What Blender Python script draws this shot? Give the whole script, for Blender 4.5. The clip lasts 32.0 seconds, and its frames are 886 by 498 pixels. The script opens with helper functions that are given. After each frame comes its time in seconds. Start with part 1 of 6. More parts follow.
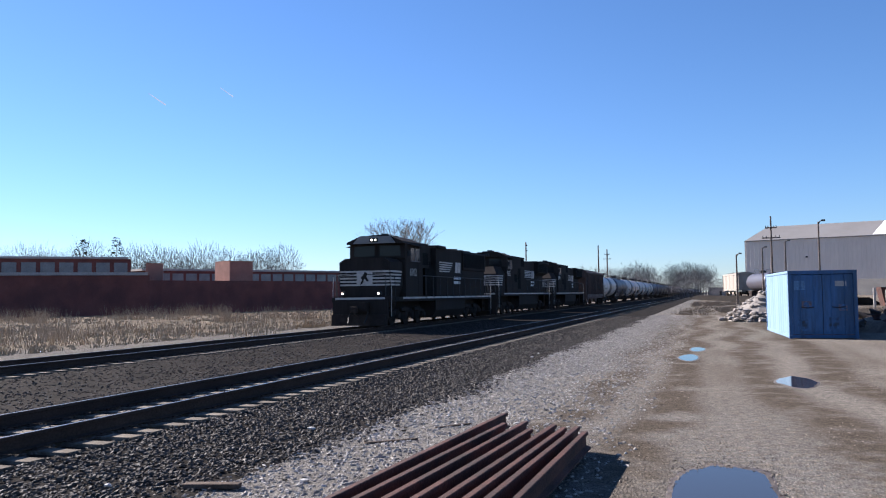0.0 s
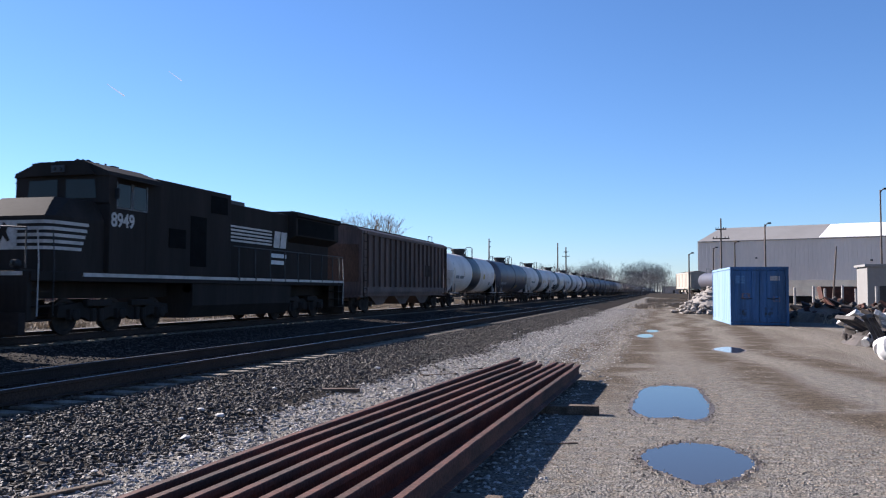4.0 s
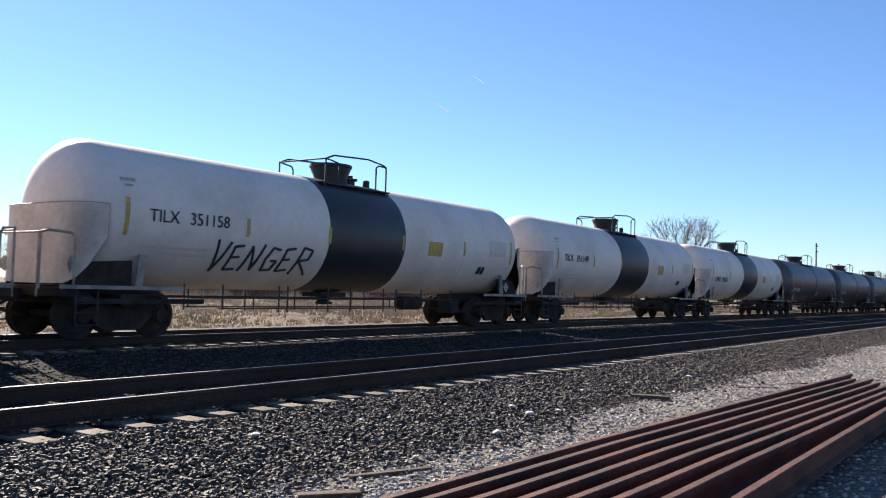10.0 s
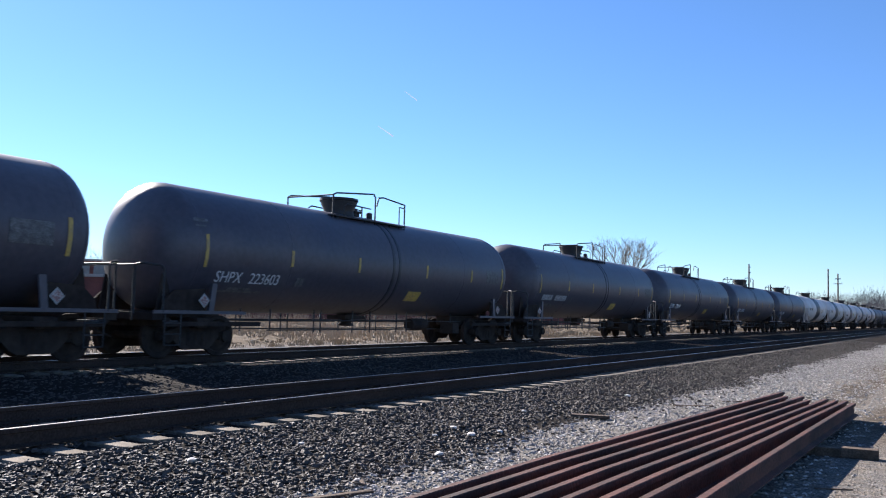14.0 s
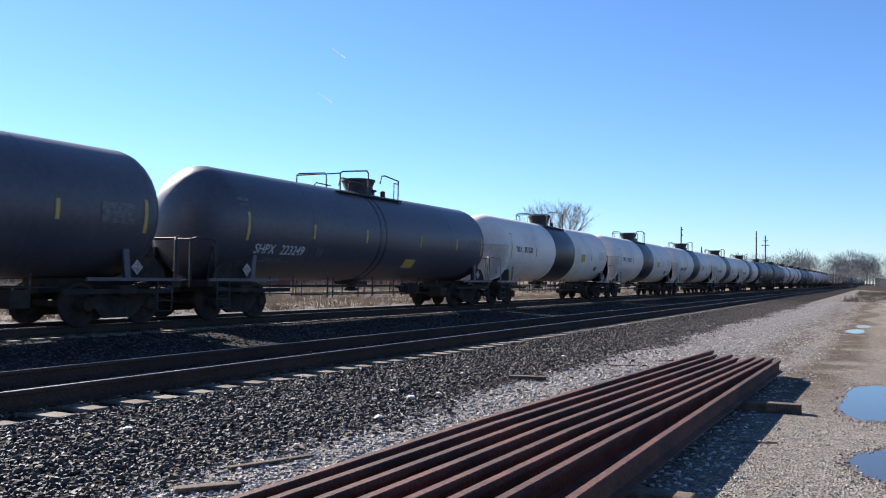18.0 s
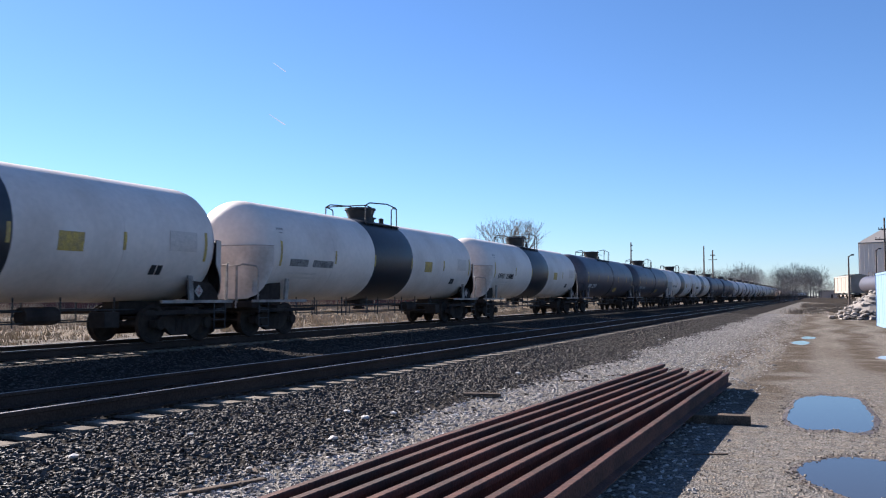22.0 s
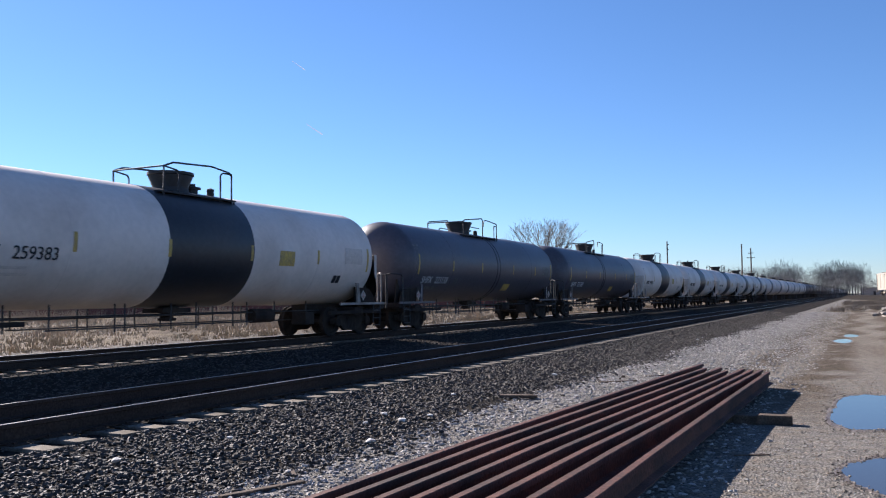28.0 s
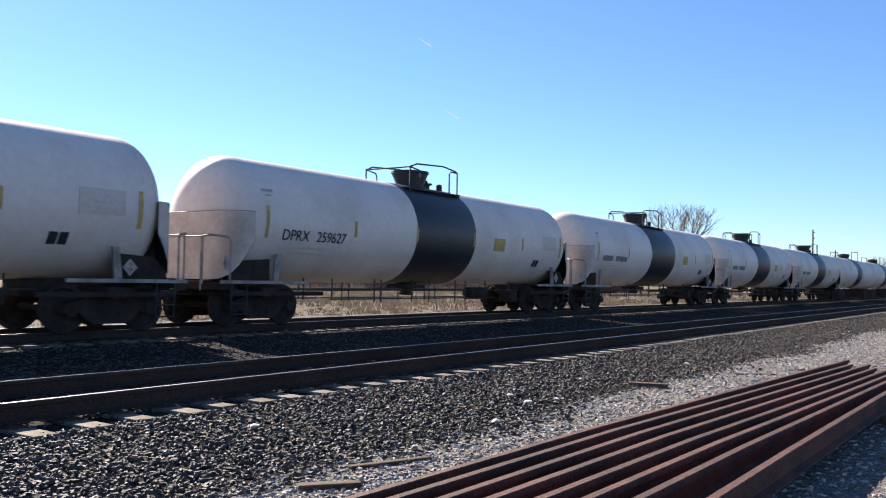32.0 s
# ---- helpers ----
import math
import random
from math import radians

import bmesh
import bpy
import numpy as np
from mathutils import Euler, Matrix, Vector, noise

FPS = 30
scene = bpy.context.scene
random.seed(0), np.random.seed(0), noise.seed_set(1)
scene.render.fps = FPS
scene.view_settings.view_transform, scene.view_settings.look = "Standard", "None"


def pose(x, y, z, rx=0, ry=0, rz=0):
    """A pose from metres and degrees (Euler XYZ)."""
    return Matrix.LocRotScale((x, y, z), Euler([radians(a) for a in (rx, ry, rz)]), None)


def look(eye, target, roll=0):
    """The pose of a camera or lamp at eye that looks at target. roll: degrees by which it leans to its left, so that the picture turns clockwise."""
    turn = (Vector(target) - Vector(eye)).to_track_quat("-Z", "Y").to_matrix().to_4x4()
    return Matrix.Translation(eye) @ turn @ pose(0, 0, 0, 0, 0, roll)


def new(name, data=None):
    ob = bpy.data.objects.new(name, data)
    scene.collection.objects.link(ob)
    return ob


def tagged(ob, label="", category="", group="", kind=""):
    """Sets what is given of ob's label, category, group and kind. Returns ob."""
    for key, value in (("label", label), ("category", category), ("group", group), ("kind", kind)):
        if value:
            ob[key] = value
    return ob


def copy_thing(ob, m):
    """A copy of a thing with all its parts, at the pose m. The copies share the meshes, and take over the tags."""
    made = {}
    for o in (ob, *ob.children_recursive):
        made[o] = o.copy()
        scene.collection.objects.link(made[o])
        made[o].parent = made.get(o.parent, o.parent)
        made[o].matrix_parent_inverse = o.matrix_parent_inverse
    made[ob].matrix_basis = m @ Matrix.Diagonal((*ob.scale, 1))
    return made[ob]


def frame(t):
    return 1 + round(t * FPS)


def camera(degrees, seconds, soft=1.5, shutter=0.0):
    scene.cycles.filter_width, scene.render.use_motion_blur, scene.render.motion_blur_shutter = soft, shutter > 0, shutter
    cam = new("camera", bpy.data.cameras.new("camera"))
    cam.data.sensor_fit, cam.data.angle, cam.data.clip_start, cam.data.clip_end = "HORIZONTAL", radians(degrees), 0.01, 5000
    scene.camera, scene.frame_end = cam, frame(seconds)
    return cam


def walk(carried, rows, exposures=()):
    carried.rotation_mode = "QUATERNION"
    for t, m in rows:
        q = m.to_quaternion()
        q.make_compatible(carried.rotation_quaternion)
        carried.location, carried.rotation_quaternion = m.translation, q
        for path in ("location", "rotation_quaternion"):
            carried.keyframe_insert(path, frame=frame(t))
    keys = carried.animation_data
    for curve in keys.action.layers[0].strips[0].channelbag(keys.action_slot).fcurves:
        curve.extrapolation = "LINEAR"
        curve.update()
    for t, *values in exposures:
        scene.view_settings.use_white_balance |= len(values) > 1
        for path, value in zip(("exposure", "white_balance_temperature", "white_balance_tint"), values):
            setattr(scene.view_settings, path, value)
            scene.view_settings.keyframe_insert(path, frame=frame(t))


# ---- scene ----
# seconds, metres ahead, eye height, yaw, pitch, lean
PATH = [
    (0.00, 4.62, 1.83, 17.36, 3.10, -0.77),
    (0.10, 3.61, 1.76, 16.59, 3.08, -0.69),
    (0.20, 2.40, 1.67, 15.68, 3.06, -0.60),
    (0.30, 1.25, 1.59, 14.81, 3.04, -0.51),
    (0.40, 0.37, 1.53, 14.14, 3.02, -0.45),
    (0.50, 0.00, 1.50, 13.86, 3.02, -0.42),
    (1.00, 0.00, 1.50, 15.09, 2.97, -0.25),
    (1.50, 0.00, 1.50, 16.61, 2.97, 0.94),
    (2.00, 0.00, 1.50, 18.31, 4.69, -0.18),
    (2.50, 0.00, 1.50, 19.74, 5.31, 0.88),
    (3.00, 0.00, 1.50, 17.85, 3.76, -0.94),
    (3.50, 0.00, 1.50, 16.84, 2.95, -0.26),
    (4.00, 0.00, 1.50, 14.54, 2.79, 0.13),
    (4.50, 0.00, 1.50, 14.20, 2.47, -0.67),
    (6.50, 0.00, 1.50, 16.53, 1.92, -0.57),
    (7.00, 0.00, 1.50, 16.80, 1.78, -0.82),
    (7.50, 0.00, 1.50, 16.33, 1.28, -0.51),
    (8.00, 0.00, 1.50, 16.24, 1.04, -0.35),
    (8.50, 0.00, 1.50, 16.53, 0.82, 0.22),
    (9.00, 0.00, 1.50, 22.72, 2.66, 0.41),
    (9.50, 0.00, 1.50, 26.55, 2.54, -0.02),
    (10.00, 0.00, 1.50, 35.04, 2.68, 1.62),
    (10.50, 0.00, 1.50, 40.16, 2.83, 1.26),
    (11.00, 0.00, 1.50, 40.60, 2.99, 1.67),
    (11.50, 0.00, 1.50, 40.51, 2.87, 1.74),
    (12.00, 0.00, 1.50, 40.04, 2.83, 2.19),
    (12.50, 0.00, 1.50, 39.39, 2.69, 1.79),
    (13.00, 0.00, 1.50, 36.82, 3.53, 0.19),
    (13.50, 0.00, 1.50, 33.08, 3.92, -0.18),
    (14.00, 0.00, 1.50, 31.18, 4.19, 1.43),
    (14.50, 0.00, 1.50, 33.89, 4.41, 1.49),
    (16.50, 0.00, 1.50, 39.22, 2.92, 0.74),
    (17.00, 0.00, 1.50, 33.09, 3.02, 0.28),
    (17.50, 0.00, 1.50, 28.08, 2.48, -0.44),
    (18.00, 0.00, 1.50, 27.01, 1.88, 0.86),
    (18.50, 0.00, 1.50, 34.97, 1.63, 1.64),
    (19.00, 0.00, 1.50, 37.47, 1.23, 1.81),
    (19.50, 0.00, 1.50, 37.65, 1.10, 0.59),
    (20.00, 0.00, 1.50, 34.15, 1.67, -1.66),
    (20.50, 0.00, 1.50, 32.66, 2.21, -2.14),
    (21.00, 0.00, 1.50, 30.86, 2.55, -1.88),
    (21.50, 0.00, 1.50, 28.30, 3.00, -1.89),
    (22.00, 0.00, 1.50, 23.86, 3.12, 0.00),
    (22.50, 0.00, 1.50, 24.32, 3.35, 0.78),
    (23.00, 0.00, 1.50, 28.48, 2.89, 1.32),
    (23.50, 0.00, 1.50, 35.07, 2.43, 1.58),
    (24.00, 0.00, 1.50, 38.99, 1.88, 1.46),
    (24.50, 0.00, 1.50, 41.74, 1.70, 1.75),
    (25.00, 0.00, 1.50, 33.70, 2.28, 0.05),
    (25.50, 0.00, 1.50, 26.49, 2.08, -0.26),
    (27.50, 0.00, 1.50, 24.02, 3.12, -0.92),
    (28.00, 0.00, 1.50, 26.15, 3.27, -0.70),
    (28.50, 0.00, 1.50, 27.58, 3.26, -0.45),
    (29.00, 0.00, 1.50, 28.43, 3.04, 0.15),
    (29.50, 0.00, 1.50, 29.07, 2.79, 0.77),
    (30.00, 0.00, 1.50, 30.02, 2.63, 0.94),
    (30.50, 0.00, 1.50, 30.97, 2.71, 0.30),
    (31.00, 0.00, 1.50, 31.38, 2.49, 0.79),
    (31.50, 0.00, 1.50, 33.20, 2.27, 1.23),
    (32.00, 0.00, 1.50, 34.84, 2.02, 1.09),
]
cam = camera(54.72, 32.0, soft=1.1, shutter=0.08)


def aim(ahead, height, yaw, pitch, lean):
    y, p = radians(yaw), radians(pitch)
    eye = Vector((0, ahead, height))
    way = Vector((-math.sin(y) * math.cos(p), math.cos(y) * math.cos(p), math.sin(p)))
    return look(eye, eye + way * 10, lean)


walk(cam, [(t, aim(*row)) for t, *row in PATH], exposures=[
    (0, 1.54, 5820, 16), (1, 1.34, 5770, 16), (2, 1.52, 5820, 16), (3, 1.38, 5820, 16), (4, 1.56, 5820, 16), (8, 1.52, 5920, 16), (9, 1.60, 5950, 15), (10, 1.74, 6400, 14), (12, 1.79, 6120, 14), (13, 1.76, 6050, 14), (14, 1.76, 5850, 14),
    (17, 1.82, 5980, 14), (18, 1.73, 5880, 14), (19, 1.86, 6200, 14), (20, 1.84, 6280, 14), (21.5, 1.67, 5980, 15), (22.5, 1.56, 5920, 16), (23, 1.60, 5920, 16), (24, 1.82, 6250, 14), (25, 1.84, 6200, 14), (27.5, 1.50, 5880, 16), (28, 1.50, 5880, 16), (30, 1.70, 6150, 15), (32, 1.82, 6280, 14)])

# ---- daylight: low winter sun beyond the train, clear sky ----
SUN = Vector((-0.50, 0.17, 0.292)).normalized()
world = bpy.data.worlds.new("sky")
scene.world = world
world.use_nodes = True
wn = world.node_tree.nodes
sky = wn.new("ShaderNodeTexSky")
sky.sky_type = "NISHITA"
sky.sun_disc = False
sky.sun_elevation = math.asin(SUN.z)
sky.sun_rotation = math.atan2(SUN.x, SUN.y)
sky.altitude, sky.air_density, sky.dust_density, sky.ozone_density = 200, 1.0, 0.06, 7.0
wn["Background"].inputs["Strength"].default_value = 0.050
world.node_tree.links.new(sky.outputs["Color"], wn["Background"].inputs["Color"])
sun = new("sun", bpy.data.lights.new("sun", "SUN"))
sun.data.energy, sun.data.angle, sun.data.color = 5.0, radians(0.53), (1.0, 0.89, 0.75)
sun.matrix_world = look(SUN * 50, (0, 0, 0))


# ---- materials ----
def mat(name, colour, rough=0.7, metal=0.0, vary=0.25, scale=3.0, fine=40.0, bump=0.15, second=None, patch=0.5,
        emit=None, streaks=False, spec=0.5, piece=0.0):
    """Base colour varied by coarse patches (towards second) and fine grain, with a fine relief. piece: variation from piece to piece."""
    m = bpy.data.materials.new(name)
    m.use_nodes = True
    n, l = m.node_tree.nodes, m.node_tree.links
    b = n["Principled BSDF"]
    b.inputs["Roughness"].default_value, b.inputs["Metallic"].default_value = rough, metal
    b.inputs["Specular IOR Level"].default_value = spec
    co = n.new("ShaderNodeTexCoord")
    mp = n.new("ShaderNodeMapping")
    l.new(co.outputs["Object"], mp.inputs["Vector"])
    if streaks:
        mp.inputs["Scale"].default_value = (1, 1, 0.12)
    big, small = n.new("ShaderNodeTexNoise"), n.new("ShaderNodeTexNoise")
    for tex, s, d in ((big, scale, 5), (small, fine, 3)):
        tex.inputs["Scale"].default_value, tex.inputs["Detail"].default_value = s, d
        l.new(mp.outputs["Vector"], tex.inputs["Vector"])
    ramp = n.new("ShaderNodeValToRGB")
    ramp.color_ramp.elements[0].position, ramp.color_ramp.elements[1].position = patch - 0.12, patch + 0.15
    l.new(big.outputs["Fac"], ramp.inputs["Fac"])
    mix = n.new("ShaderNodeMix")
    mix.data_type = "RGBA"
    other = second or tuple(c * (1 - vary) for c in colour)
    mix.inputs["A"].default_value, mix.inputs["B"].default_value = (*colour, 1), (*other, 1)
    l.new(ramp.outputs["Color"], mix.inputs["Factor"])
    hsv = n.new("ShaderNodeHueSaturation")
    mr = n.new("ShaderNodeMapRange")
    mr.inputs["From Min"].default_value, mr.inputs["From Max"].default_value = 0.3, 0.7
    mr.inputs["To Min"].default_value, mr.inputs["To Max"].default_value = 1 - vary, 1 + vary
    l.new(small.outputs["Fac"], mr.inputs["Value"])
    value = mr.outputs["Result"]
    if piece:
        info, geo = n.new("ShaderNodeObjectInfo"), n.new("ShaderNodeNewGeometry")
        add = n.new("ShaderNodeMath")
        add.operation = "ADD"
        l.new(info.outputs["Random"], add.inputs[0])
        l.new(geo.outputs["Random Per Island"], add.inputs[1])
        pr = n.new("ShaderNodeMapRange")
        pr.inputs["From Max"].default_value = 2.0
        pr.inputs["To Min"].default_value, pr.inputs["To Max"].default_value = 1 - piece, 1 + piece
        l.new(add.outputs[0], pr.inputs["Value"])
        mul = n.new("ShaderNodeMath")
        mul.operation = "MULTIPLY"
        l.new(value, mul.inputs[0])
        l.new(pr.outputs["Result"], mul.inputs[1])
        value = mul.outputs[0]
    l.new(value, hsv.inputs["Value"])
    l.new(mix.outputs["Result"], hsv.inputs["Color"])
    l.new(hsv.outputs["Color"], b.inputs["Base Color"])
    if bump:
        bp = n.new("ShaderNodeBump")
        bp.inputs["Strength"].default_value, bp.inputs["Distance"].default_value = bump, 0.02
        l.new(small.outputs["Fac"], bp.inputs["Height"])
        l.new(bp.outputs["Normal"], b.inputs["Normal"])
    rr = n.new("ShaderNodeMapRange")
    rr.inputs["To Min"].default_value, rr.inputs["To Max"].default_value = max(0.02, rough - 0.12), min(1, rough + 0.12)
    l.new(big.outputs["Fac"], rr.inputs["Value"])
    l.new(rr.outputs["Result"], b.inputs["Roughness"])
    if emit:
        b.inputs["Emission Color"].default_value, b.inputs["Emission Strength"].default_value = (*emit[:3], 1), emit[3]
    return m


M = {}
M["gravel_stone"] = mat("gravel stone", (0.197, 0.165, 0.131), 0.9, vary=0.2, scale=2, fine=30, piece=0.8, spec=0.08)
# near-black bed: the shade in the gaps between stones is in its colour
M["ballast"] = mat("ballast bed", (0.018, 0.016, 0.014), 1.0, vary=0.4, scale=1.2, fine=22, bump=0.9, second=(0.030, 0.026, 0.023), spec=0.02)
M["ballast_stone"] = mat("ballast stone", (0.066, 0.056, 0.047), 0.75, vary=0.25, scale=3, fine=30, piece=0.85, spec=0.3)
M["inner_stone"] = mat("oily dark ballast", (0.081, 0.067, 0.059), 0.9, vary=0.25, scale=3, fine=30, piece=0.22, spec=0.08)
M["verge_stone"] = mat("pale verge stone", (0.301, 0.282, 0.262), 0.9, vary=0.2, scale=2, fine=30, piece=0.85, spec=0.08)
M["grass"] = mat("dry grass", (0.226, 0.178, 0.126), 1.0, vary=0.3, scale=0.15, fine=6, bump=0.6, second=(0.158, 0.126, 0.087))
M["blade"] = mat("dry blade", (0.347, 0.284, 0.199), 0.9, vary=0.2, scale=1, fine=9, piece=0.4, bump=0, spec=0.1)
M["weed"] = mat("dead weed", (0.403, 0.308, 0.207), 0.9, vary=0.3, scale=1, fine=9, piece=0.5, bump=0, spec=0.1)
M["rail_top"] = mat("worn rail head", (0.33, 0.30, 0.28), 0.36, 1.0, vary=0.25, scale=1, fine=30, bump=0.03)
M["rail_side"] = mat("brown rail side", (0.042, 0.031, 0.026), 0.95, vary=0.3, scale=1, fine=40, second=(0.060, 0.042, 0.034), spec=0.05)
M["rust"] = mat("rusted steel", (0.076, 0.029, 0.020), 0.82, 0.0, vary=0.35, scale=1.6, fine=34, second=(0.032, 0.017, 0.014), bump=0.35, piece=0.35, spec=0.3)
M["tie"] = mat("weathered tie", (0.187, 0.162, 0.131), 0.95, vary=0.3, scale=4, fine=60, second=(0.093, 0.078, 0.062), piece=0.35, spec=0.05)
M["wood"] = mat("old timber", (0.119, 0.091, 0.070), 0.9, vary=0.35, scale=4, fine=50, second=(0.063, 0.049, 0.038), spec=0.1)
M["white"] = mat("dusty white tank paint", (0.665, 0.585, 0.525), 0.55, vary=0.05, scale=0.55, fine=7, second=(0.54, 0.46, 0.40), bump=0.03, patch=0.57)
M["black"] = mat("black tank paint", (0.054, 0.051, 0.066), 0.45, vary=0.15, scale=0.6, fine=7, second=(0.072, 0.066, 0.078), bump=0.03)
M["shield"] = mat("grimy shield paint", (0.60, 0.52, 0.46), 0.6, vary=0.10, scale=0.9, fine=9, second=(0.40, 0.325, 0.27), bump=0.05, patch=0.5)
M["band"] = mat("black band paint", (0.016, 0.018, 0.024), 0.45, vary=0.2, scale=0.8, fine=9, second=(0.03, 0.03, 0.034), bump=0.05)
M["iron"] = mat("grimy running gear", (0.030, 0.024, 0.022), 0.95, vary=0.14, scale=2, fine=9, second=(0.052, 0.041, 0.034), spec=0.06, bump=0.1)
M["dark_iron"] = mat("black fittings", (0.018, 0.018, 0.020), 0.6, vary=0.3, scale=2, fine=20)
M["dirty_white"] = mat("grimy white paint", (0.33, 0.285, 0.25), 0.7, vary=0.2, scale=3, fine=20, second=(0.18, 0.15, 0.13))
M["yellow"] = mat("yellow reflective strip", (0.50, 0.34, 0.07), 0.6, vary=0.3, scale=6, fine=30, second=(0.33, 0.235, 0.10))
M["placard"] = mat("white sheet", (0.360, 0.336, 0.312), 0.6, vary=0.2, scale=9)
M["red"] = mat("red mark", (0.22, 0.075, 0.06), 0.6, vary=0.3, scale=20, second=(0.42, 0.36, 0.33))
M["ink"] = mat("black lettering", (0.02, 0.02, 0.024), 0.6, vary=0.1, bump=0)
M["pale_ink"] = mat("white lettering", (0.62, 0.62, 0.62), 0.6, vary=0.15, scale=6, bump=0)
M["loco"] = mat("black locomotive paint", (0.022, 0.019, 0.017), 0.75, vary=0.10, scale=0.8, fine=12, second=(0.035, 0.029, 0.026), bump=0.06, streaks=True, spec=0.05)
M["stripe"] = mat("white stripe paint", (0.46, 0.42, 0.38), 0.6, vary=0.15, scale=2.5, fine=14, second=(0.30, 0.27, 0.24), patch=0.58)
M["worn_stripe"] = mat("worn white paint", (0.26, 0.235, 0.21), 0.6, vary=0.2, scale=2.5, fine=14, second=(0.17, 0.15, 0.13))
M["window"] = mat("dark cab glass", (0.012, 0.014, 0.016), 0.15, vary=0.05, bump=0, spec=0.25)
M["headlight"] = mat("lit headlight", (1, 0.95, 0.85), 0.3, vary=0, bump=0, emit=(1.0, 0.86, 0.62, 2.2))
M["hopper"] = mat("brown hopper paint", (0.109, 0.063, 0.048), 0.7, vary=0.25, scale=0.8, fine=14, second=(0.068, 0.041, 0.033), streaks=True)
M["tan_hopper"] = mat("tan hopper paint", (0.318, 0.280, 0.232), 0.6, vary=0.08, scale=0.8, fine=14, second=(0.266, 0.228, 0.185))
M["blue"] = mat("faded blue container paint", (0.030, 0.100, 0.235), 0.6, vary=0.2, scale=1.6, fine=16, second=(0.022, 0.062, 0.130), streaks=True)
# paler copy of the container blue, with sunlight put into the colour
M["lit_blue"] = mat("sunlit-side blue paint", (0.199, 0.298, 0.398), 0.55, vary=0.1, scale=1.2, fine=16, second=(0.149, 0.248, 0.358), streaks=True)
M["metal_wall"] = mat("grey metal cladding", (0.70, 0.605, 0.525), 0.6, vary=0.05, scale=0.12, fine=3, second=(0.62, 0.535, 0.46), streaks=True, bump=0.04)
M["metal_roof"] = mat("grey metal roof", (0.211, 0.200, 0.187), 0.55, vary=0.06, scale=0.12, fine=3, second=(0.184, 0.174, 0.162), bump=0.05)
M["roof_panel"] = mat("bright roof panel", (0.97, 0.96, 0.94), 0.3, vary=0.02, scale=0.3, fine=3, bump=0)
M["plinth"] = mat("buff base wall", (0.85, 0.71, 0.52), 0.8, vary=0.1, scale=0.4, fine=6, second=(0.72, 0.58, 0.42))
M["brick"] = mat("dark red brick wall", (0.152, 0.050, 0.040), 0.9, vary=0.25, scale=0.5, fine=12, second=(0.104, 0.039, 0.034))
M["brick_light"] = mat("light red brick", (0.300, 0.143, 0.107), 0.9, vary=0.2, scale=0.6, fine=12)
M["far_window"] = mat("grimy glazing", (0.16, 0.17, 0.17), 0.4, vary=0.2, scale=1, fine=8)
M["pale_edge"] = mat("pale roof edge", (0.296, 0.276, 0.257), 0.7, vary=0.15, scale=0.5, fine=6)
M["pole"] = mat("weathered pole", (0.11, 0.085, 0.07), 0.9, vary=0.2, scale=1, fine=16)
M["bark"] = mat("grey bark", (0.17, 0.14, 0.115), 0.95, vary=0.25, scale=2, fine=18, piece=0.2)
M["twig"] = mat("far bare twigs", (0.15, 0.138, 0.135), 1.0, vary=0.2, scale=0.5, fine=3, bump=0, piece=0.3)
M["pine"] = mat("dark evergreen", (0.035, 0.05, 0.03), 1.0, vary=0.3, scale=0.5, fine=3, bump=0, piece=0.3)
M["rock"] = mat("pale rubble", (0.222, 0.201, 0.180), 0.9, vary=0.2, scale=1.5, fine=12, piece=0.35)
M["chip"] = mat("white stone chip", (0.50, 0.48, 0.45), 0.85, vary=0.15, scale=4, fine=20)
M["scrap"] = mat("scrap metal", (0.060, 0.050, 0.045), 0.8, 0.2, vary=0.4, scale=1.5, fine=12, second=(0.032, 0.028, 0.026), piece=0.4)
M["pale_scrap"] = mat("pale scrap", (0.46, 0.45, 0.44), 0.7, vary=0.2, scale=1.5, fine=12, piece=0.3)
# weak emission stands in for the sunlight on the trails
M["trail"] = mat("vapour trail", (0.9, 0.9, 0.92), 1.0, vary=0, bump=0, emit=(0.8, 0.88, 1.0, 0.13))
water = bpy.data.materials.new("still muddy water")
water.use_nodes = True
wb = water.node_tree.nodes["Principled BSDF"]
wb.inputs["Base Color"].default_value = (0.035, 0.030, 0.026, 1)
wb.inputs["Roughness"].default_value, wb.inputs["IOR"].default_value = 0.05, 1.33
wb.inputs["Specular IOR Level"].default_value = 0.5
M["water"] = water


# ---- mesh helpers ----
def box(bm, x0, x1, y0, y1, z0, z1, bevel=0.0):
    r = bmesh.ops.create_cube(bm, size=1, matrix=Matrix.LocRotScale(((x0 + x1) / 2, (y0 + y1) / 2, (z0 + z1) / 2), None, (abs(x1 - x0), abs(y1 - y0), abs(z1 - z0))))
    if bevel:
        edges = list({e for v in r["verts"] for e in v.link_edges})
        bmesh.ops.bevel(bm, geom=edges, offset=bevel, segments=2, affect="EDGES", profile=0.6)
    return r["verts"]


def bar(bm, a, b, r, seg=6, r2=None):
    a, b = Vector(a), Vector(b)
    d = b - a
    m = Matrix.Translation((a + b) / 2) @ d.to_track_quat("Z", "Y").to_matrix().to_4x4()
    bmesh.ops.create_cone(bm, segments=seg, radius1=r, radius2=r if r2 is None else r2, depth=d.length, cap_ends=True, matrix=m)


def tube(bm, pts, r, seg=6):
    for a, b in zip(pts, pts[1:]):
        bar(bm, a, b, r, seg)


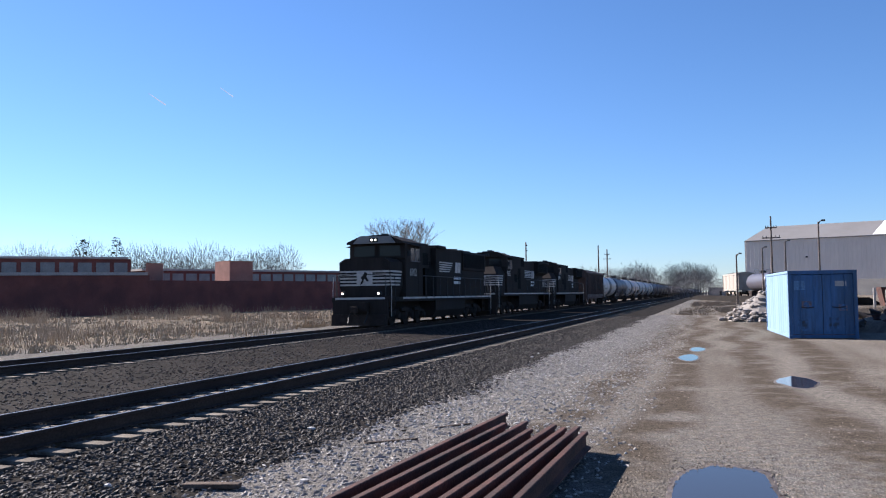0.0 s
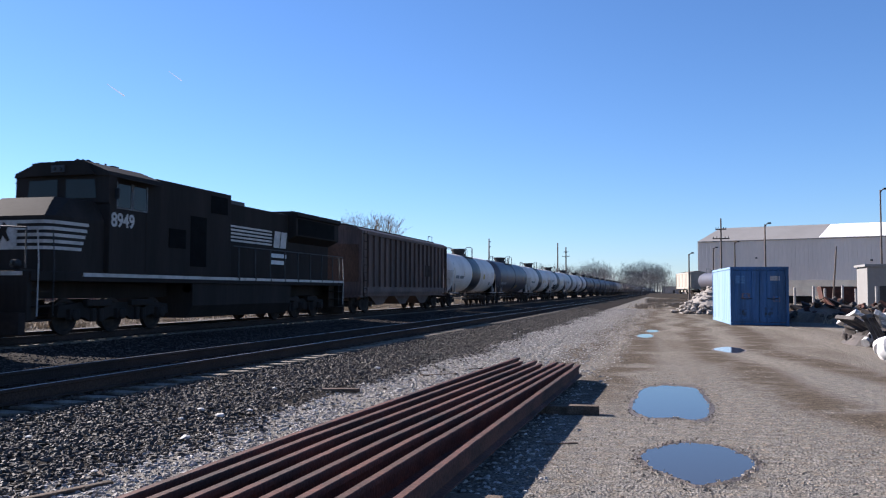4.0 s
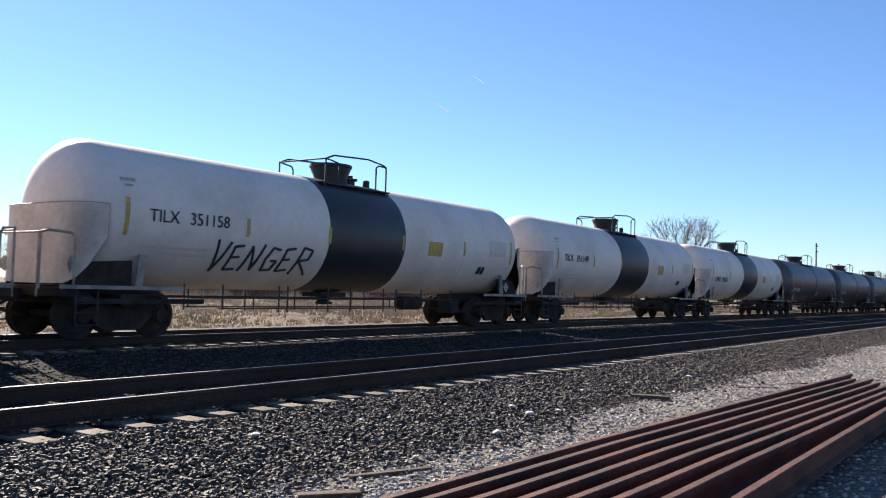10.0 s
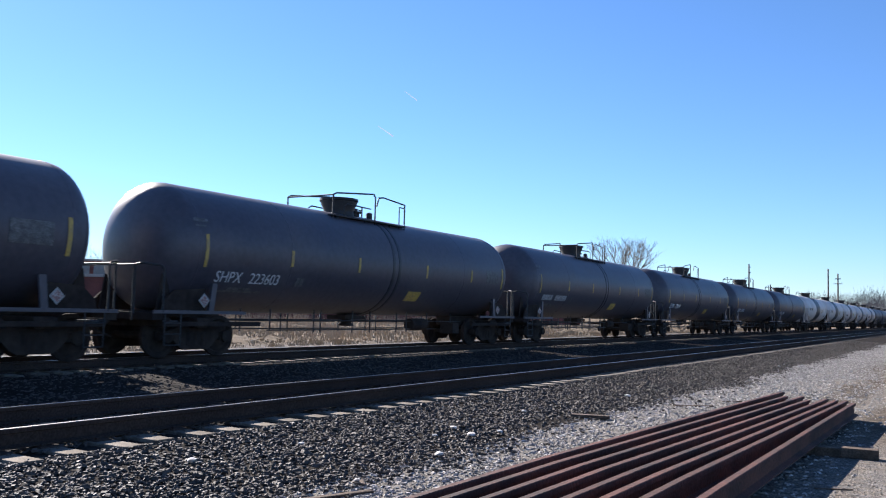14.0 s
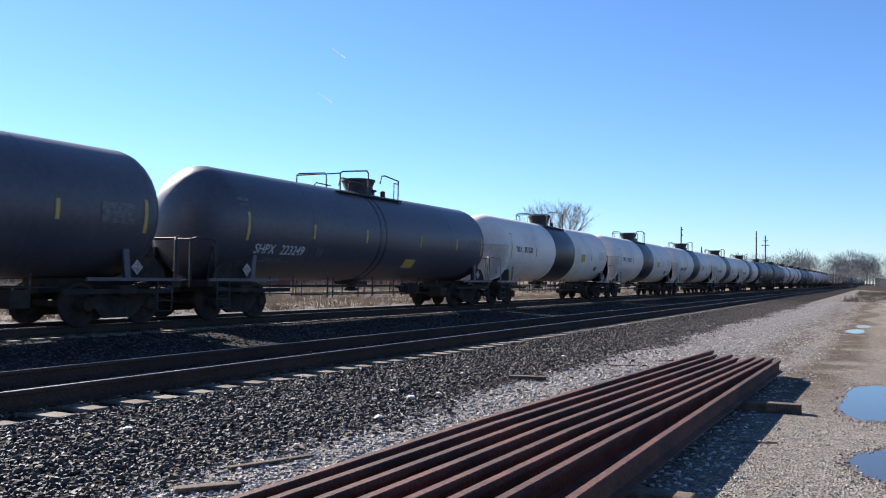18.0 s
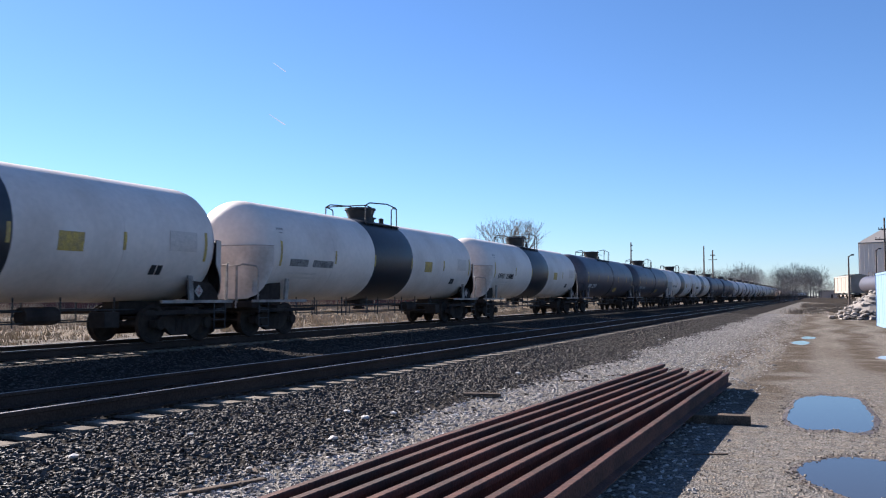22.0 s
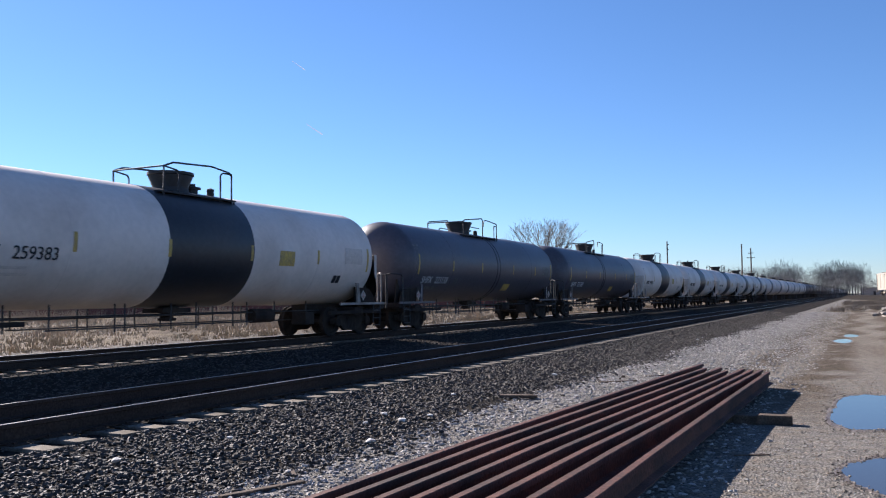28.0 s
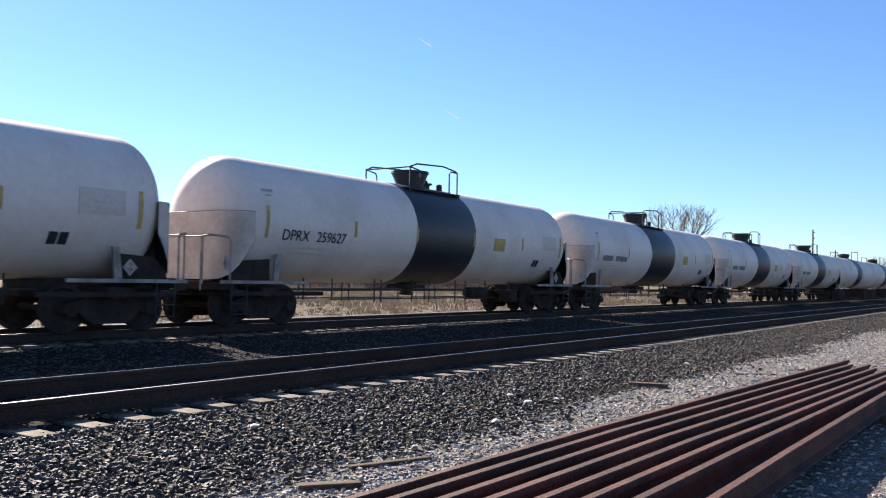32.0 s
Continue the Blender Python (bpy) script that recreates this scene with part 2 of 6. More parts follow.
def prism(bm, outline, axis, a, b):
    """An outline of (u, v) pairs pushed along an axis from a to b. axis x: (y, z); y: (x, z); z: (x, y)."""
    place = {"x": lambda u, v, w: (w, u, v), "y": lambda u, v, w: (u, w, v), "z": lambda u, v, w: (u, v, w)}[axis]
    lo = [bm.verts.new(place(u, v, a)) for u, v in outline]
    hi = [bm.verts.new(place(u, v, b)) for u, v in outline]
    n = len(outline)
    bm.faces.new(lo)
    bm.faces.new(hi[::-1])
    for i in range(n):
        bm.faces.new((lo[i], hi[i], hi[(i + 1) % n], lo[(i + 1) % n]))
    return lo + hi


def lathe(bm, profile, seg, axis="y", centre=(0, 0, 0), a0=0.0, a1=360.0):
    """Turns (radius, along) pairs round an axis."""
    c = Vector(centre)
    full = abs(a1 - a0) > 359
    rings = []
    for r, s in profile:
        ring = []
        for i in range(seg if full else seg + 1):
            a = radians(a0 + (a1 - a0) * i / seg)
            u, v = r * math.cos(a), r * math.sin(a)
            p = {"y": (u, s, v), "x": (s, u, v), "z": (u, v, s)}[axis]
            ring.append(bm.verts.new(c + Vector(p)))
        rings.append(ring)
    for p, q in zip(rings, rings[1:]):
        for i in range(len(p) if full else len(p) - 1):
            j = (i + 1) % len(p)
            bm.faces.new((p[i], p[j], q[j], q[i]))
    for ring, flip in ((rings[0], True), (rings[-1], False)):
        if full and (ring[0].co - ring[len(ring) // 2].co).length > 1e-4:
            bm.faces.new(ring[::-1] if flip else ring)
    return rings


def finish(bm, name, material, smooth=False):
    bmesh.ops.recalc_face_normals(bm, faces=bm.faces)
    me = bpy.data.meshes.new(name)
    bm.to_mesh(me)
    bm.free()
    me.materials.append(M[material])
    if smooth:
        me.polygons.foreach_set("use_smooth", [True] * len(me.polygons))
        me.set_sharp_from_angle(angle=radians(35))
    return me


def part(name, bm, material, parent=None, label="", smooth=False):
    """Links a bmesh as one mesh object under a thing or a part."""
    ob = new(name, finish(bm, name, material, smooth))
    if parent:
        ob.parent = parent
    if label:
        ob["label"] = label
    return ob


def share(name, me, parent, at=(0, 0, 0), turn=0.0, label=""):
    ob = new(name, me)
    ob.parent = parent
    ob.location, ob.rotation_euler = at, (0, 0, turn)
    if label:
        ob["label"] = label
    return ob


def thing(name, label, category, group="", kind="", at=None):
    ob = new(name)
    ob.empty_display_size = 0.3
    if at:
        ob.matrix_world = pose(*at)
    return tagged(ob, label, category, group, kind)


def raw(name, verts, faces, material, parent=None, label="", smooth=False):
    me = bpy.data.meshes.new(name)
    me.from_pydata(verts, [], faces)
    me.materials.append(M[material])
    if smooth:
        me.polygons.foreach_set("use_smooth", [True] * len(me.polygons))
    me.update()
    ob = new(name, me)
    if parent:
        ob.parent = parent
    if label:
        ob["label"] = label
    return ob


def words(name, text, size, material, parent, at, label="", bold=0.0, stretch=1.0, turn=(90, 0, 90)):
    """Lettering as thin mesh, reading along the side that faces +x by default."""
    cu = bpy.data.curves.new(name, "FONT")
    cu.body, cu.size, cu.extrude, cu.offset = text, size, 0.004, bold
    tmp = bpy.data.objects.new(name, cu)
    me = bpy.data.meshes.new_from_object(tmp)
    bpy.data.objects.remove(tmp)
    for v in me.vertices:
        v.co.x *= stretch
    me.materials.clear()
    me.materials.append(M[material])
    ob = new(name, me)
    ob.parent = parent
    ob.matrix_local = pose(*at, *turn)
    if label:
        ob["label"] = label
    return ob


RAIL = 0.335          # top of rail over the yard
TRACK_1, TRACK_2 = -8.23, -16.30


# ---- ground: one sheet to the horizon, then the two track beds ----
def ground_mesh():
    xs = [-3000, -600, -150, -60, -40, -30, -24, -20, -12, -6, -4.6, -4.2, -3.6, -3, -2, -1, 0, 1, 2, 3.5, 5, 7, 10, 15, 25, 60, 200, 800, 3000]
    ys = [-400, -60, -10, -2, 2, 4, 6, 8, 10, 12, 14, 16, 19, 22, 26, 31, 37, 44, 54, 70, 100, 160, 300, 700, 1800, 4500]
    verts, faces = [], []
    for y in ys:
        for x in xs:
            z = 0.0
            verts.append((x, y, z))
    w = len(xs)
    for j in range(len(ys) - 1):
        for i in range(w - 1):
            a = j * w + i
            faces.append((a, a + 1, a + w + 1, a + w))
    return verts, faces


def ground_material():
    """Dry grass beyond the tracks, grey gravel beside them, tan wheel-worn dirt in the yard."""
    m = bpy.data.materials.new("yard ground")
    m.use_nodes = True
    n, l = m.node_tree.nodes, m.node_tree.links
    b = n["Principled BSDF"]
    b.inputs["Roughness"].default_value = 0.95
    b.inputs["Specular IOR Level"].default_value = 0.03
    co = n.new("ShaderNodeTexCoord")
    sep = n.new("ShaderNodeSeparateXYZ")
    l.new(co.outputs["Object"], sep.inputs[0])

    def tex(scale, detail=5, stretch=None):
        t = n.new("ShaderNodeTexNoise")
        t.inputs["Scale"].default_value, t.inputs["Detail"].default_value = scale, detail
        if stretch:
            mp = n.new("ShaderNodeMapping")
            mp.inputs["Scale"].default_value = stretch
            l.new(co.outputs["Object"], mp.inputs["Vector"])
            l.new(mp.outputs["Vector"], t.inputs["Vector"])
        else:
            l.new(co.outputs["Object"], t.inputs["Vector"])
        return t.outputs["Fac"]

    def step(value, lo, hi):
        r = n.new("ShaderNodeMapRange")
        r.interpolation_type = "SMOOTHSTEP"
        r.inputs["From Min"].default_value, r.inputs["From Max"].default_value = lo, hi
        l.new(value, r.inputs["Value"])
        return r.outputs["Result"]

    def blend(f, a, c):
        x = n.new("ShaderNodeMix")
        x.data_type = "RGBA"
        l.new(f, x.inputs["Factor"])
        for key, col in (("A", a), ("B", c)):
            if isinstance(col, tuple):
                x.inputs[key].default_value = (*col, 1)
            else:
                l.new(col, x.inputs[key])
        return x.outputs["Result"]

    def math2(op, a, c):
        x = n.new("ShaderNodeMath")
        x.operation = op
        for i, q in enumerate((a, c)):
            if isinstance(q, float):
                x.inputs[i].default_value = q
            else:
                l.new(q, x.inputs[i])
        return x.outputs[0]

    wob = math2("ADD", sep.outputs["X"], math2("MULTIPLY", math2("SUBTRACT", tex(0.30, 2), 0.5), 4.0))
    grain, mid, ruts, patch = tex(38, 4), tex(5, 6), tex(0.6, 4, (1.0, 0.10, 1.0)), tex(0.22, 6)
    stones = n.new("ShaderNodeTexVoronoi")
    stones.inputs["Scale"].default_value = 58
    l.new(co.outputs["Object"], stones.inputs["Vector"])
    pebble = blend(step(stones.outputs["Distance"], 0.2, 0.8), (0.244, 0.227, 0.206), (0.117, 0.109, 0.098))
    gravel = blend(step(mid, 0.35, 0.75), pebble, (0.200, 0.185, 0.163))
    dirt = blend(step(ruts, 0.38, 0.66), (0.214, 0.190, 0.160), (0.150, 0.128, 0.102))
    loose = blend(step(mid, 0.44, 0.62), (0.239, 0.215, 0.185), (0.168, 0.145, 0.119))
    dirt = blend(step(patch, 0.45, 0.70), dirt, loose)
    grass = blend(step(patch, 0.4, 0.65), (0.185, 0.150, 0.108), (0.126, 0.102, 0.074))
    far = math2("ADD", sep.outputs["Y"], math2("MULTIPLY", math2("SUBTRACT", tex(0.15, 2), 0.5), 26.0))
    near_yard = blend(step(mid, 0.40, 0.72), gravel, dirt)
    yard = blend(step(far, 10.0, 26.0), near_yard, dirt)
    back = math2("MAXIMUM", math2("SUBTRACT", 24.0, sep.outputs["Y"]), 0.0)
    sweep = math2("MULTIPLY", back, back)
    wander = math2("MULTIPLY", math2("SUBTRACT", tex(0.12, 1), 0.5), 2.6)
    for at, bend in ((-0.75, 0.0), (1.0, 0.009), (2.7, 0.013), (-2.1, -0.002)):      # wheel lanes, two of them swinging to the scrap
        lane = math2("ADD", math2("MULTIPLY", sweep, bend), at)
        off = math2("ABSOLUTE", math2("SUBTRACT", math2("ADD", sep.outputs["X"], wander), lane), 0.0)
        worn = math2("MULTIPLY", math2("SUBTRACT", 1.0, step(off, 0.15, 0.75)), step(tex(1.1, 3), 0.25, 0.55))
        worn = math2("MULTIPLY", worn, step(sep.outputs["Y"], 9.0, 15.0)) if bend <= 0 else worn
        yard = blend(worn, yard, (0.099, 0.080, 0.060))
    yard = blend(step(wob, -3.6, -1.8), gravel, yard)
    yard = blend(step(wob, 6.0, 11.0), yard, (0.189, 0.160, 0.126))
    strip = blend(step(mid, 0.35, 0.7), (0.181, 0.164, 0.143), (0.126, 0.113, 0.097))
    col = blend(step(wob, -26.0, -22.0), grass, blend(step(sep.outputs["X"], -13.0, -12.0), strip, yard))
    val = n.new("ShaderNodeHueSaturation")
    r = n.new("ShaderNodeMapRange")
    r.inputs["From Min"].default_value, r.inputs["From Max"].default_value = 0.25, 0.75
    r.inputs["To Min"].default_value, r.inputs["To Max"].default_value = 0.22, 1.52
    l.new(grain, r.inputs["Value"])
    l.new(math2("MULTIPLY", r.outputs["Result"], math2("ADD", math2("MULTIPLY", tex(9, 5), 1.5), 0.24)), val.inputs["Value"])
    l.new(col, val.inputs["Color"])
    l.new(val.outputs["Color"], b.inputs["Base Color"])
    bp = n.new("ShaderNodeBump")
    bp.inputs["Strength"].default_value, bp.inputs["Distance"].default_value = 0.9, 0.02
    l.new(math2("ADD", grain, math2("MULTIPLY", stones.outputs["Distance"], -0.8)), bp.inputs["Height"])
    l.new(bp.outputs["Normal"], b.inputs["Normal"])
    return m


M["ground"] = ground_material()
gv, gf = ground_mesh()
ground = tagged(raw("ground", gv, gf, "ground", smooth=True), "tan dirt yard with grey gravel and dry grass", "ground", kind="structure")

Y0, Y1 = -120.0, 1600.0


def bed(name, outline, label):
    bm = bmesh.new()
    cuts = [Y0, -20, -5, *range(0, 40, 4), 50, 80, 150, 300, 700, Y1]
    rows = []
    for y in cuts:
        rows.append([bm.verts.new((x, y, z + (0.02 * noise.noise((x * 0.8, y * 0.4, 7.0)) if z > 0 else 0))) for x, z in outline])
    for p, q in zip(rows, rows[1:]):
        for i in range(len(outline) - 1):
            bm.faces.new((p[i], p[i + 1], q[i + 1], q[i]))
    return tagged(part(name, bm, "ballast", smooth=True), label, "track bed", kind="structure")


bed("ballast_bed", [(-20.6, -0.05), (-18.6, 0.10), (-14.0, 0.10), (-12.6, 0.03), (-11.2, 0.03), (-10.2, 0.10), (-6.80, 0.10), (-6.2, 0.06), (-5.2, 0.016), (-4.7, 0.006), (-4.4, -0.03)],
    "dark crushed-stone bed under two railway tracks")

# rail section: foot, web and head, height 0.18
SECTION = [(-0.07, 0), (0.07, 0), (0.07, 0.012), (0.012, 0.03), (0.01, 0.13), (0.036, 0.14), (0.036, 0.172), (0.028, 0.18), (-0.028, 0.18), (-0.036, 0.172), (-0.036, 0.14), (-0.01, 0.13), (-0.012, 0.03), (-0.07, 0.012)]


def track(name, x, label):
    t = thing(name, label, "railway track", kind="structure")
    for s in (-0.753, 0.753):
        bm = bmesh.new()
        prism(bm, [(x + s + u, RAIL - 0.18 + v) for u, v in SECTION], "y", Y0, Y1)
        r = part("rail", bm, "rail_side", t)
        bm = bmesh.new()
        prism(bm, [(x + s - 0.022, RAIL), (x + s + 0.022, RAIL), (x + s + 0.019, RAIL + 0.002), (x + s - 0.019, RAIL + 0.002)], "y", Y0, Y1)
        part("running_surface", bm, "rail_top", r, "bright worn strip on the rail head")
    bm = bmesh.new()
    box(bm, -1.37, 1.37, -0.115, 0.115, -0.17, 0, 0.012)
    tie = finish(bm, "tie", "tie")
    bm = bmesh.new()
    for s in (-0.753, 0.753):
        box(bm, s - 0.17, s + 0.17, -0.09, 0.09, 0, 0.014)
        for u in (-0.12, 0.12):
            box(bm, s + u - 0.02, s + u + 0.02, -0.06, -0.02, 0.014, 0.035)
    plate = finish(bm, "tie_plates", "rail_side")
    rng = random.Random(4)
    for i in range(130):
        y = -4.0 + i * 0.505
        ob = share("tie", tie, t, (x + rng.uniform(-0.05, 0.05), y + rng.uniform(-0.03, 0.03), RAIL - 0.195 + rng.uniform(-0.006, 0.006)), rng.uniform(-0.012, 0.012))
        share("tie_plate", plate, ob)
    bm = bmesh.new()
    for i in range(130, 700):
        y = -4.0 + i * 0.505
        box(bm, x - 1.3, x + 1.3, y - 0.11, y + 0.11, RAIL - 0.37, RAIL - 0.195)
    part("far_ties", bm, "tie", t)["kind"] = "stuff"
    return t


track("near_track", TRACK_1, "empty railway track with bright rail heads and grey ties")
track("far_track", TRACK_2, "railway track carrying the train, rails on grey ties")


def stones(name, count, material, label, place, size, seed):
    """Thousands of small angular stones in one mesh."""
    rng = np.random.RandomState(seed)
    base = np.array([(-1, -0.7, -0.5), (1, -0.8, -0.5), (0.9, 0.8, -0.5), (-0.8, 0.9, -0.5), (-0.55, -0.5, 0.55), (0.6, -0.35, 0.65), (0.5, 0.6, 0.5), (-0.5, 0.45, 0.6)])
    quads = np.array([(0, 1, 5, 4), (1, 2, 6, 5), (2, 3, 7, 6), (3, 0, 4, 7), (4, 5, 6, 7)])
    p = place(rng, count)
    s = size(rng, len(p), p)
    v = base[None] * (1 + rng.uniform(-0.35, 0.35, (len(p), 8, 3)))
    a, b = rng.uniform(0, 6.28, len(p)), rng.normal(0, 0.5, len(p))
    ca, sa, cb, sb = np.cos(a), np.sin(a), np.cos(b), np.sin(b)
    v = v * (s[:, None, None] * np.stack([rng.uniform(0.8, 1.75, len(p)), rng.uniform(0.6, 1.0, len(p)), rng.uniform(0.5, 0.9, len(p))], -1)[:, None])
    y, z = v[..., 1] * cb[:, None] - v[..., 2] * sb[:, None], v[..., 1] * sb[:, None] + v[..., 2] * cb[:, None]
    x, y = v[..., 0] * ca[:, None] - y * sa[:, None], v[..., 0] * sa[:, None] + y * ca[:, None]
    v = np.stack([x, y, z], -1) + p[:, None]
    faces = (quads[None] + 8 * np.arange(len(p))[:, None, None]).reshape(-1, 4)
    me = bpy.data.meshes.new(name)
    me.from_pydata(v.reshape(-1, 3).tolist(), [], faces.tolist())
    me.materials.append(M[material])
    return tagged(new(name, me), label, "stones", kind="stuff")


def near_first(rng, n, x0, x1, y0, y1, power=2.0):
    """Places over a strip, denser towards the low end."""
    y = y0 + (y1 - y0) * rng.uniform(0, 1, n) ** power
    behind = rng.uniform(0, 1, n) < 0.16
    y[behind] = y0 - rng.exponential(2.2, behind.sum())
    return np.stack([rng.uniform(x0, x1, n), y], -1)


def bed_height(x):
    return np.interp(x, [-20.6, -18.6, -14.0, -12.6, -11.2, -10.2, -6.80, -6.2, -5.2, -4.4], [-0.05, 0.10, 0.10, 0.03, 0.03, 0.10, 0.10, 0.06, 0.015, 0.0])


def shoulder(rng, n):
    q = near_first(rng, n, -6.98, -3.9, 0.5, 70, 2.2)
    q = q[rng.uniform(0, 1, n) < np.clip((-4.25 - q[:, 0] + 0.18 * np.sin(q[:, 1]) + 0.15 * np.sin(q[:, 1] * 0.37)) / 0.7, 0.04, 1)]
    return np.column_stack([q, bed_height(q[:, 0]) + rng.uniform(-0.01, 0.03, len(q))])


def between(rng, n):
    q = near_first(rng, n, -15.5, -7.22, 2, 60, 1.6)
    crib = np.abs(q[:, 0] - TRACK_1) < 1.1
    return np.column_stack([q, bed_height(q[:, 0]) + rng.uniform(-0.015, 0.015, len(q)) + 0.032 * crib])


def verge(rng, n):
    q = near_first(rng, n, -4.75, -0.9, 1.5, 75, 2.7)
    q = q[rng.uniform(0, 1, n) < np.clip((-0.6 - q[:, 0]) / 2.5, 0, 1)]
    return np.column_stack([q, 0 * q[:, 0] + 0.004])


def yard_stones(rng, n):
    q = near_first(rng, n, -1.5, 7, 2.5, 60, 2.3)
    keep = np.array([noise.noise((x * 0.5, y * 0.18, 1.0)) for x, y in q]) - np.clip((q[:, 0] - 1.0) / 6, 0, 0.6) - np.clip((q[:, 1] - 9) / 30, 0, 0.6) > rng.uniform(-0.5, 0.4, len(q))
    q = q[keep]
    for cx, cy, rx, ry in ((0.06, 12.25, 0.50, 2.05), (0.26, 7.98, 0.44, 0.92), (1.58, 23.2, 0.36, 1.0), (-0.66, 29.6, 0.25, 1.1), (-0.48, 33.2, 0.2, 1.0)):      # none in the puddles
        q = q[((q[:, 0] - cx) / rx) ** 2 + ((q[:, 1] - cy) / ry) ** 2 > 0.98]
    return np.column_stack([q, 0 * q[:, 0] + 0.002])


stones("ballast_stones", 104000, "ballast_stone", "dark grey angular ballast stones on the track shoulder", shoulder, lambda r, n, p: r.uniform(0.012, 0.027, n), 1)
stones("inner_ballast_stones", 44000, "inner_stone", "dark ballast stones between the tracks", between, lambda r, n, p: r.uniform(0.014, 0.028, n), 2)
stones("gravel_stones", 52000, "verge_stone", "pale grey gravel stones beside the track bed", verge, lambda r, n, p: r.uniform(0.009, 0.026, n), 3)
stones("yard_gravel", 64000, "gravel_stone", "loose pale gravel strewn on the yard", yard_stones, lambda r, n, p: r.uniform(0.006, 0.014, n), 5)


M["faint"] = mat("faint stencil", (0.56, 0.485, 0.43), 0.5, vary=0.12, scale=8, fine=40, bump=0)
M["iron_pale"] = mat("worn grey stencil", (0.12, 0.12, 0.12), 0.6, vary=0.4, scale=8, fine=40, bump=0)

M["dull_ink"] = mat("worn white stencil", (0.34, 0.34, 0.34), 0.6, vary=0.4, scale=9, fine=30, bump=0)
M["faint_ink"] = mat("very faint stencil", (0.42, 0.37, 0.34), 0.6, vary=0.3, scale=9, fine=30, bump=0)
M["faded_ink"] = mat("faded black lettering", (0.22, 0.21, 0.20), 0.6, vary=0.5, scale=9, fine=30, bump=0)

# ---- the train: tank cars ----
PITCH, HALF = 18.355, 9.18
TANK_R, TANK_Z = 1.525, 2.87      # over the yard


def head_profile(r, depth, y_end, sign, n=9):
    out = []
    for i in range(n + 1):
        a = math.pi / 2 * i / n
        out.append((max(r * math.sin(a), 0.001), y_end + sign * depth * math.cos(a)))
    return out


def tank_profile():
    front = head_profile(TANK_R, 0.80, -7.62, -1)
    return front + [(TANK_R, -4.0), (TANK_R, 0), (TANK_R, 4.0)] + head_profile(TANK_R, 0.80, 7.62, 1)[::-1]


def wheel_mesh():
    bm = bmesh.new()
    lathe(bm, [(0.06, -0.02), (0.12, -0.06), (0.36, 0.0), (0.40, -0.02), (0.455, -0.02), (0.46, 0.10), (0.495, 0.105), (0.49, 0.135), (0.40, 0.135), (0.36, 0.08), (0.12, 0.09), (0.06, 0.1)], 24, "x")
    return finish(bm, "wheel", "iron", True)


def side_frame_mesh(base=1.78):
    h = base / 2
    bm = bmesh.new()
    outline = [(-h - 0.15, 0.40), (-h - 0.16, 0.53), (-h + 0.14, 0.60), (-0.46, 0.72), (0.46, 0.72), (h - 0.14, 0.60), (h + 0.16, 0.53), (h + 0.15, 0.40),
               (h - 0.18, 0.42), (0.50, 0.22), (0.36, 0.15), (-0.36, 0.15), (-0.50, 0.22), (-h + 0.18, 0.42)]
    prism(bm, outline, "x", -0.06, 0.06)
    for s in (-h, h):
        lathe(bm, [(0.13, 0.05), (0.15, 0.08), (0.15, 0.16), (0.10, 0.18)], 10, "x", (0, s, 0.45))
        box(bm, -0.10, 0.10, s - 0.17, s + 0.17, 0.36, 0.56, 0.02)
    for k in range(3):
        bar(bm, (0.02, -0.22 + 0.22 * k, 0.24), (0.02, -0.22 + 0.22 * k, 0.54), 0.075, 8)
    return finish(bm, "side_frame", "iron")


WHEEL = wheel_mesh()
FRAME = side_frame_mesh()


def coupler_mesh():
    bm = bmesh.new()
    box(bm, -0.09, 0.09, -0.75, 0, -0.10, 0.10, 0.02)
    box(bm, -0.17, 0.13, -0.30, 0.02, -0.15, 0.15, 0.04)
    box(bm, 0.05, 0.18, -0.36, -0.10, -0.13, 0.13, 0.03)
    tube(bm, [(-0.22, 0.6, 0.0), (-0.24, 0.1, -0.28), (-0.20, -0.35, -0.42)], 0.03, 6)
    return finish(bm, "coupler", "iron")


COUPLER = coupler_mesh()


def truck(parent, y, wheels=(-0.89, 0.89), frame=None, name="truck", material="iron"):
    bm = bmesh.new()
    box(bm, -0.85, 0.85, -0.22, 0.22, 0.32, 0.62, 0.03)
    t = part(name, bm, material, parent)
    t.location = (0, y, RAIL)
    for s in (-1, 1):
        f = share("side_frame", frame or FRAME, t, (s * 0.99, 0, 0), 0 if s > 0 else math.pi)
        for w in wheels:
            share("wheel", WHEEL, t, (s * 0.72, w, 0.457), math.pi if s < 0 else 0)
    for w in wheels:
        bm = bmesh.new()
        bar(bm, (-0.8, w, 0.457), (0.8, w, 0.457), 0.085, 8)
        part("axle", bm, material, t)
    return t


